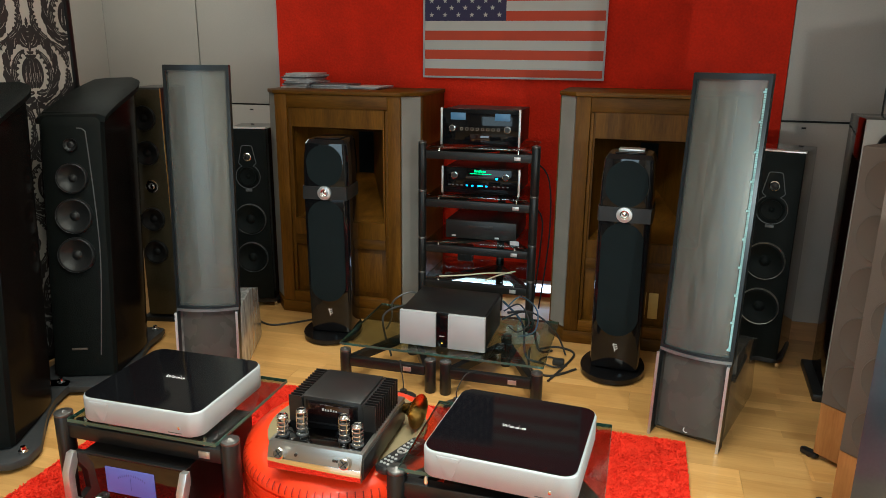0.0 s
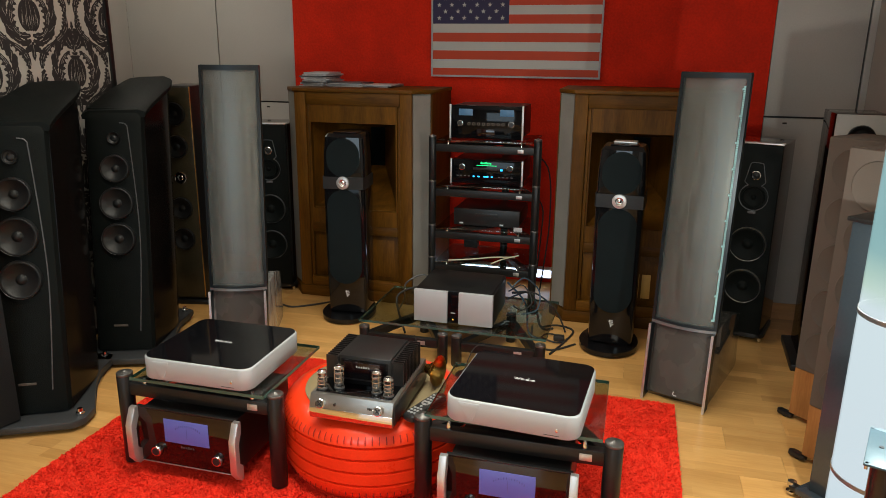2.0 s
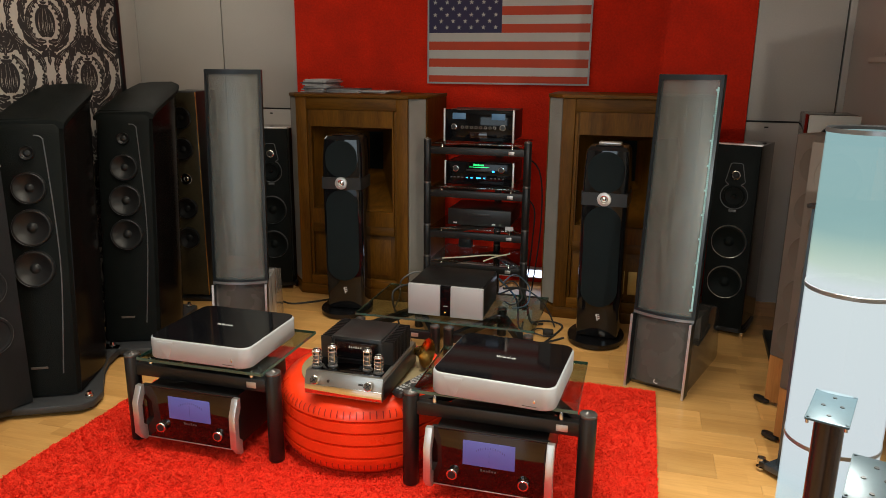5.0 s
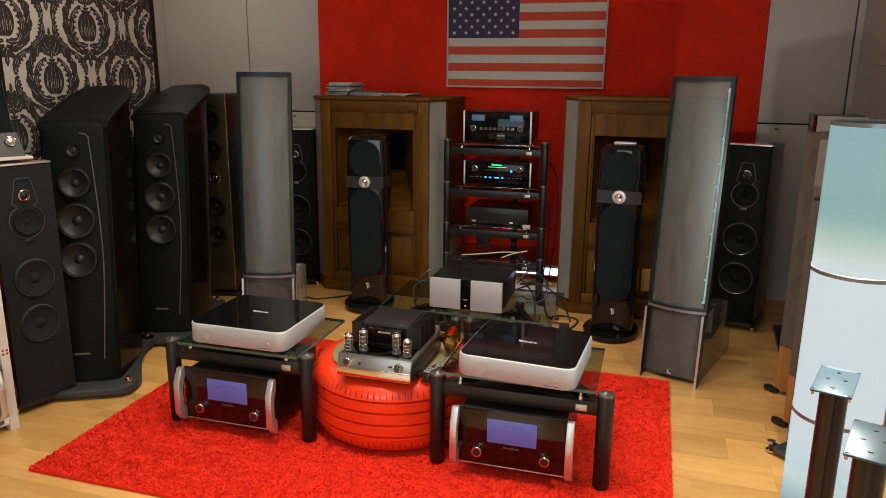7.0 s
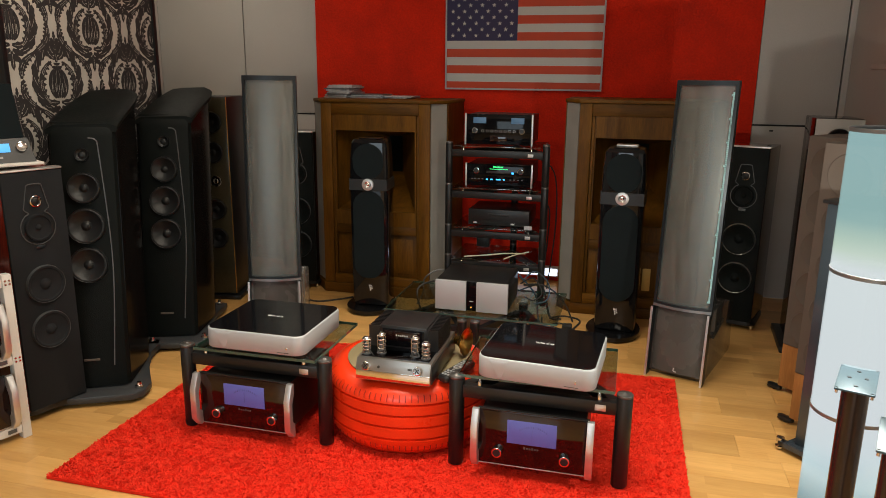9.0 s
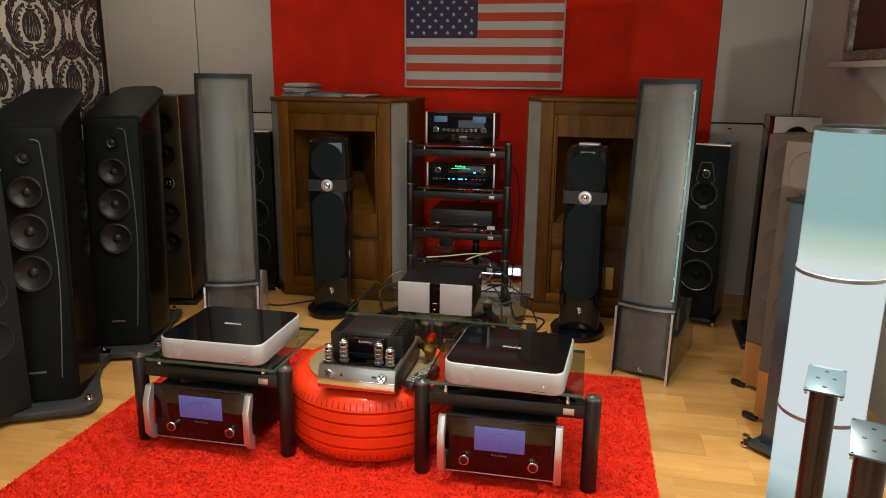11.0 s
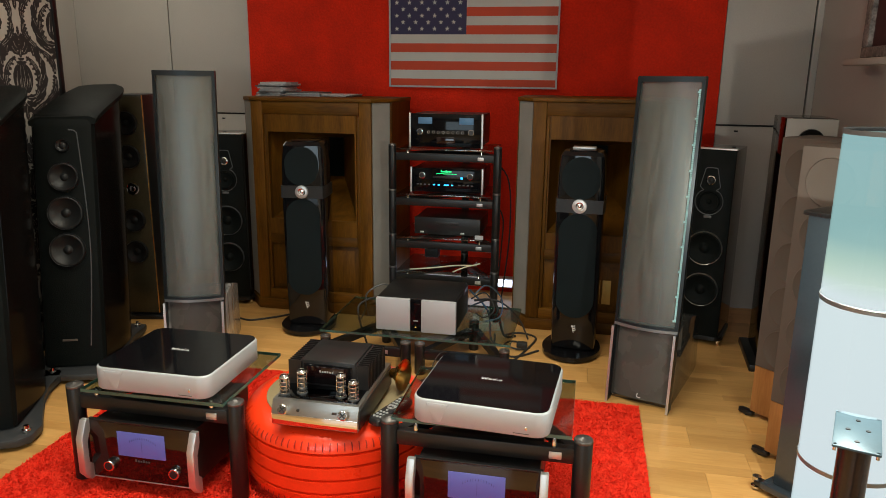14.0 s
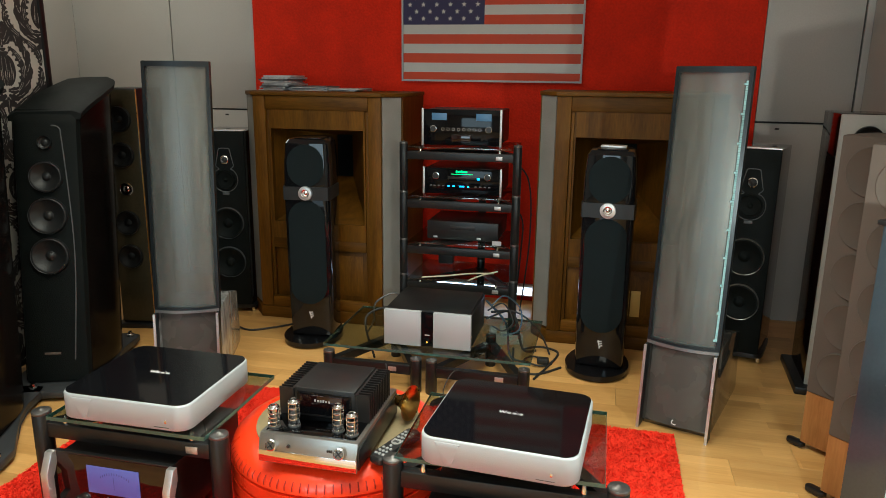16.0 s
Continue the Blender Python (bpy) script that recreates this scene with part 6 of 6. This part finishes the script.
for x in (-0.075, 0.148):
    k = B()
    lathe(k, [(0, 0.014), (0.016, 0.014), (0.021, 0.012), (0.022, 0), (0, 0)], pose(x, 0, 0.064, 90, 0, 0), 26)
    q = part("knob", k, CHROME, md, "chrome knob")
    q.matrix_local = mm
s = B()
for k in range(6):
    box(s, 0.02 + k * 0.009, 0.027 + k * 0.009, -0.0015, -0.0003, 0.020, 0.027)
q = part("badge", s, SIGN_GREY, md)
q.matrix_local = mm

# ---- right front: lamp, stands, further speakers ----
lp = thing("floor_lamp", pose(1.108, 1.72, 0), "tall white cylindrical paper floor lamp, lit, with grey rings", "floor lamp")
LR = 0.122
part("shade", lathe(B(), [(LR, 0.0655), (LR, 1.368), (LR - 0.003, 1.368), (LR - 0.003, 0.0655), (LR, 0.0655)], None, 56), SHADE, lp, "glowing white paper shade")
for z in (0.053, 0.505, 0.950, 1.368):
    # Added unseen black band, keeps the bulb from lighting the ring's inner face
    part("liner", lathe(B(), [(LR + 0.0001, z + 0.0003), (LR + 0.0003, z + 0.0117), (LR + 0.0001, z + 0.0117), (LR + 0.0001, z + 0.0003)], None, 56), CONE, lp)
    part("ring", lathe(B(), [(LR + 0.002, z + 0.0003), (LR + 0.002, z + 0.0117), (LR + 0.0004, z + 0.0117), (LR + 0.0004, z + 0.0003), (LR + 0.002, z + 0.0003)], None, 56), ALU_DARK, lp, "grey metal ring")
part("base", lathe(B(), [(0, 0), (LR, 0), (LR + 0.002, 0.004), (LR, 0.0525), (0, 0.0525)], None, 48), GREYPAINT, lp)

for px, py, hh in ((1.0425, 1.524, 0.69), (1.046, 1.173, 0.69)):
    ss = thing("speaker_stand", pose(px, py, 0, 0, 0, -19), "metal speaker stand with a bare grey top plate", "stand", "speaker stands by the lamp")
    part("top_plate", prism(B(), rounded(0.099, 0.204, 0.003, 2), hh - 0.006, hh, None, 0.001), PLATE_BLUE, ss, "grey metal top plate with screw holes")
    for hx, hy in ((0, 0.06), (0, -0.06), (-0.02, 0), (0.022, 0.01)):
        part("screw", cyl(B(), (hx, hy, hh + 0.0008), 0.006, 0.005, 0.002, "Z", 12), PLASTIC, ss)
    for hx in (-0.043, 0.043):
        for hy in (-0.094, 0.094):
            part("pin", cyl(B(), (hx, hy, hh - 0.008), 0.004, 0.004, 0.016, "Z", 10), STEEL, ss)
    part("pole", cyl(B(), (0, 0, hh / 2 + 0.003), 0.036, 0.036, hh - 0.024, "Z", 32), SATIN_GLOSS, ss)
    part("base_plate", prism(B(), rounded(0.22, 0.26, 0.02, 4), 0.0, 0.0145, None, 0.002), SATIN, ss)

bs = thing("floorstanding_speaker", pose(1.185, 2.30, 0, 0, 0, -45), "slim blue-black floorstanding speaker on an outrigger base", "loudspeaker")
part("cabinet", box(B(), -0.10, 0.10, 0.0, 0.26, 0.05, 1.055, 0.006), BLUEBLACK, bs)
part("top_cap", box(B(), -0.112, 0.112, -0.012, 0.27, 1.0555, 1.070, 0.003), SATIN, bs)
part("base_plate", box(B(), -0.13, 0.13, -0.03, 0.28, 0.024, 0.0495, 0.004), BLUEBLACK, bs)
for x, y in ((-0.155, -0.01), (0.155, -0.01), (-0.155, 0.25), (0.155, 0.25)):
    f = B()
    lathe(f, [(0, 0), (0.006, 0), (0.018, 0.010), (0.018, 0.018), (0.007, 0.022), (0.007, 0.034), (0.016, 0.038), (0.016, 0.056), (0, 0.058)], Matrix.Translation((x, y, 0)), 20)
    part("spike_foot", f, STEEL, bs, "steel spike with knurled knob")
    part("outrigger", box(B(), min(x, x * 0.82), max(x, x * 0.82), y - 0.018, y + 0.018, 0.026, 0.046, 0.003), SATIN, bs)

es = thing("floorstanding_speaker", pose(1.432, 3.60, 0, 0, 0, -3.7), "tall speaker with grey baffle and glossy dark red sides", "loudspeaker")
part("cabinet", box(B(), -0.115, 0.115, 0.016, 0.36, 0.04, 1.312, 0.005), MAHOGANY_DARK, es)
part("front_baffle", box(B(), -0.115, 0.115, 0.0, 0.0155, 0.04, 1.31, 0.004), GREYPAINT, es, "light grey front baffle")
driver(es, 0.0, -0.001, 1.20, 0.06, SATIN, CONE, "midrange", dome=0.6, bowl=0.1)
for z in (0.95, 0.75, 0.55):
    driver(es, 0.0, -0.001, z, 0.085, SATIN, CONE, "woofer")
part("plinth", box(B(), -0.16, 0.16, -0.04, 0.40, 0.0, 0.0395, 0.008), SATIN, es)

hp = thing("picture", pose(1.695, 3.30, 1.60, 0, 0, -90), "brown abstract picture in a rough pale frame on a ledge", "picture")
part("canvas", box(B(), -0.42, 0.42, -0.012, 0.004, 0.05, 0.75), DARKRED, hp)
for a, c, d, e in ((-0.50, 0.50, 0.0, 0.05), (-0.50, 0.50, 0.75, 0.82), (-0.50, -0.4205, 0.0505, 0.7495), (0.4205, 0.50, 0.0505, 0.7495)):
    part("frame_piece", box(B(), a, c, -0.035, 0.018, d, e, 0.006), ROUGHFRAME, hp, "rough mottled frame")
solid("ledge", box(B(), 1.60, 1.7195, 2.6, 3.85, 1.565, 1.595, 0.006), WHITE_WALL, "white painted wall ledge", "ledge", "structure")

# ---- rug ----
RGX0, RGX1, RGY0, RGY1 = -1.70, 0.685, 1.385, 3.00
rg = thing("rug", pose(0, 0, 0), "bright red shaggy rug on the wooden floor", "rug")
part("backing", box(B(), RGX0 + 0.008, RGX1 - 0.008, RGY0 + 0.008, RGY1 - 0.008, 0.0005, 0.014, 0.003), RUG_BASE, rg)
NB = 280000
rs = np.random.RandomState(5)
px, py = rs.uniform(RGX0 + 0.01, RGX1 - 0.01, NB), rs.uniform(RGY0 + 0.01, RGY1 - 0.01, NB)
clump = np.array([noise.noise((x * 22, y * 22, 0.0)) for x, y in zip(px[::1], py[::1])])
ang = rs.uniform(0, 2 * np.pi, NB)
lean_a = 6.0 * clump + rs.normal(0, 1.3, NB)
ln = rs.uniform(0.004, 0.010, NB)
hh = 0.012 + rs.uniform(0.006, 0.0095, NB) * (1 + 0.35 * clump)
wd = 0.0026
tx, ty = px + ln * np.cos(lean_a), py + ln * np.sin(lean_a)
mx, my = px + 0.4 * ln * np.cos(lean_a), py + 0.4 * ln * np.sin(lean_a)
ca, sa = wd * np.cos(ang), wd * np.sin(ang)
v = np.empty((NB, 5, 3))
v[:, 0] = np.stack([px - ca, py - sa, np.full(NB, 0.012)], 1)
v[:, 1] = np.stack([px + ca, py + sa, np.full(NB, 0.012)], 1)
v[:, 2] = np.stack([mx + ca, my + sa, 0.012 + (hh - 0.012) * 0.75], 1)
v[:, 3] = np.stack([mx - ca, my - sa, 0.012 + (hh - 0.012) * 0.75], 1)
v[:, 4] = np.stack([tx, ty, hh], 1)
me = bpy.data.meshes.new("pile")
base = np.arange(NB) * 5
idx = np.empty((NB, 7), np.int32)
for k, o in enumerate((0, 1, 2, 3, 3, 2, 4)):
    idx[:, k] = base + o
me.vertices.add(NB * 5)
me.vertices.foreach_set("co", v.ravel())
me.loops.add(NB * 7)
me.loops.foreach_set("vertex_index", idx.ravel())
me.polygons.add(NB * 2)
st = np.empty((NB, 2), np.int32)
st[:, 0], st[:, 1] = np.arange(NB) * 7, np.arange(NB) * 7 + 4
me.polygons.foreach_set("loop_start", st.ravel())
me.update(calc_edges=True)
me.materials.append(RUG_PILE)
pile = new("pile", me)
pile.parent = rg
tagged(pile, "long red shag pile", kind="stuff")

# ---- floor planks ----
fl = thing("floor", pose(0, 0, 0), "honey-coloured beech laminate plank floor", "floor", "", "structure")
part("underlay", box(B(), X0, X1, Y0, Y1 + 0.03, -0.06, -0.009), DARK_GAP, fl)
PW, PL = 0.190, 1.28
plank = mesh_of("plank", box(B(), 0, PL - 0.0005, 0, PW - 0.0005, -0.0085, 0.0, 0.0004, 1), PLANK)
random.seed(11)
y, row = Y0, 0
while y < Y1:
    x = X0 - random.uniform(0, PL)
    while x < X1:
        lo, hi, deep = max(x, X0), min(x + PL - 0.0005, X1), min(PW - 0.0005, Y1 - y)
        whole = lo == x and hi < X1 and deep > PW - 0.002
        me = plank if whole else mesh_of("plank", box(B(), lo - x, hi - x, 0, deep, -0.0085, 0.0, 0.0004, 1), PLANK)
        if hi - lo > 0.01:
            share("plank", me, fl, pose(x, y, 0))
        x += PL
    y += PW
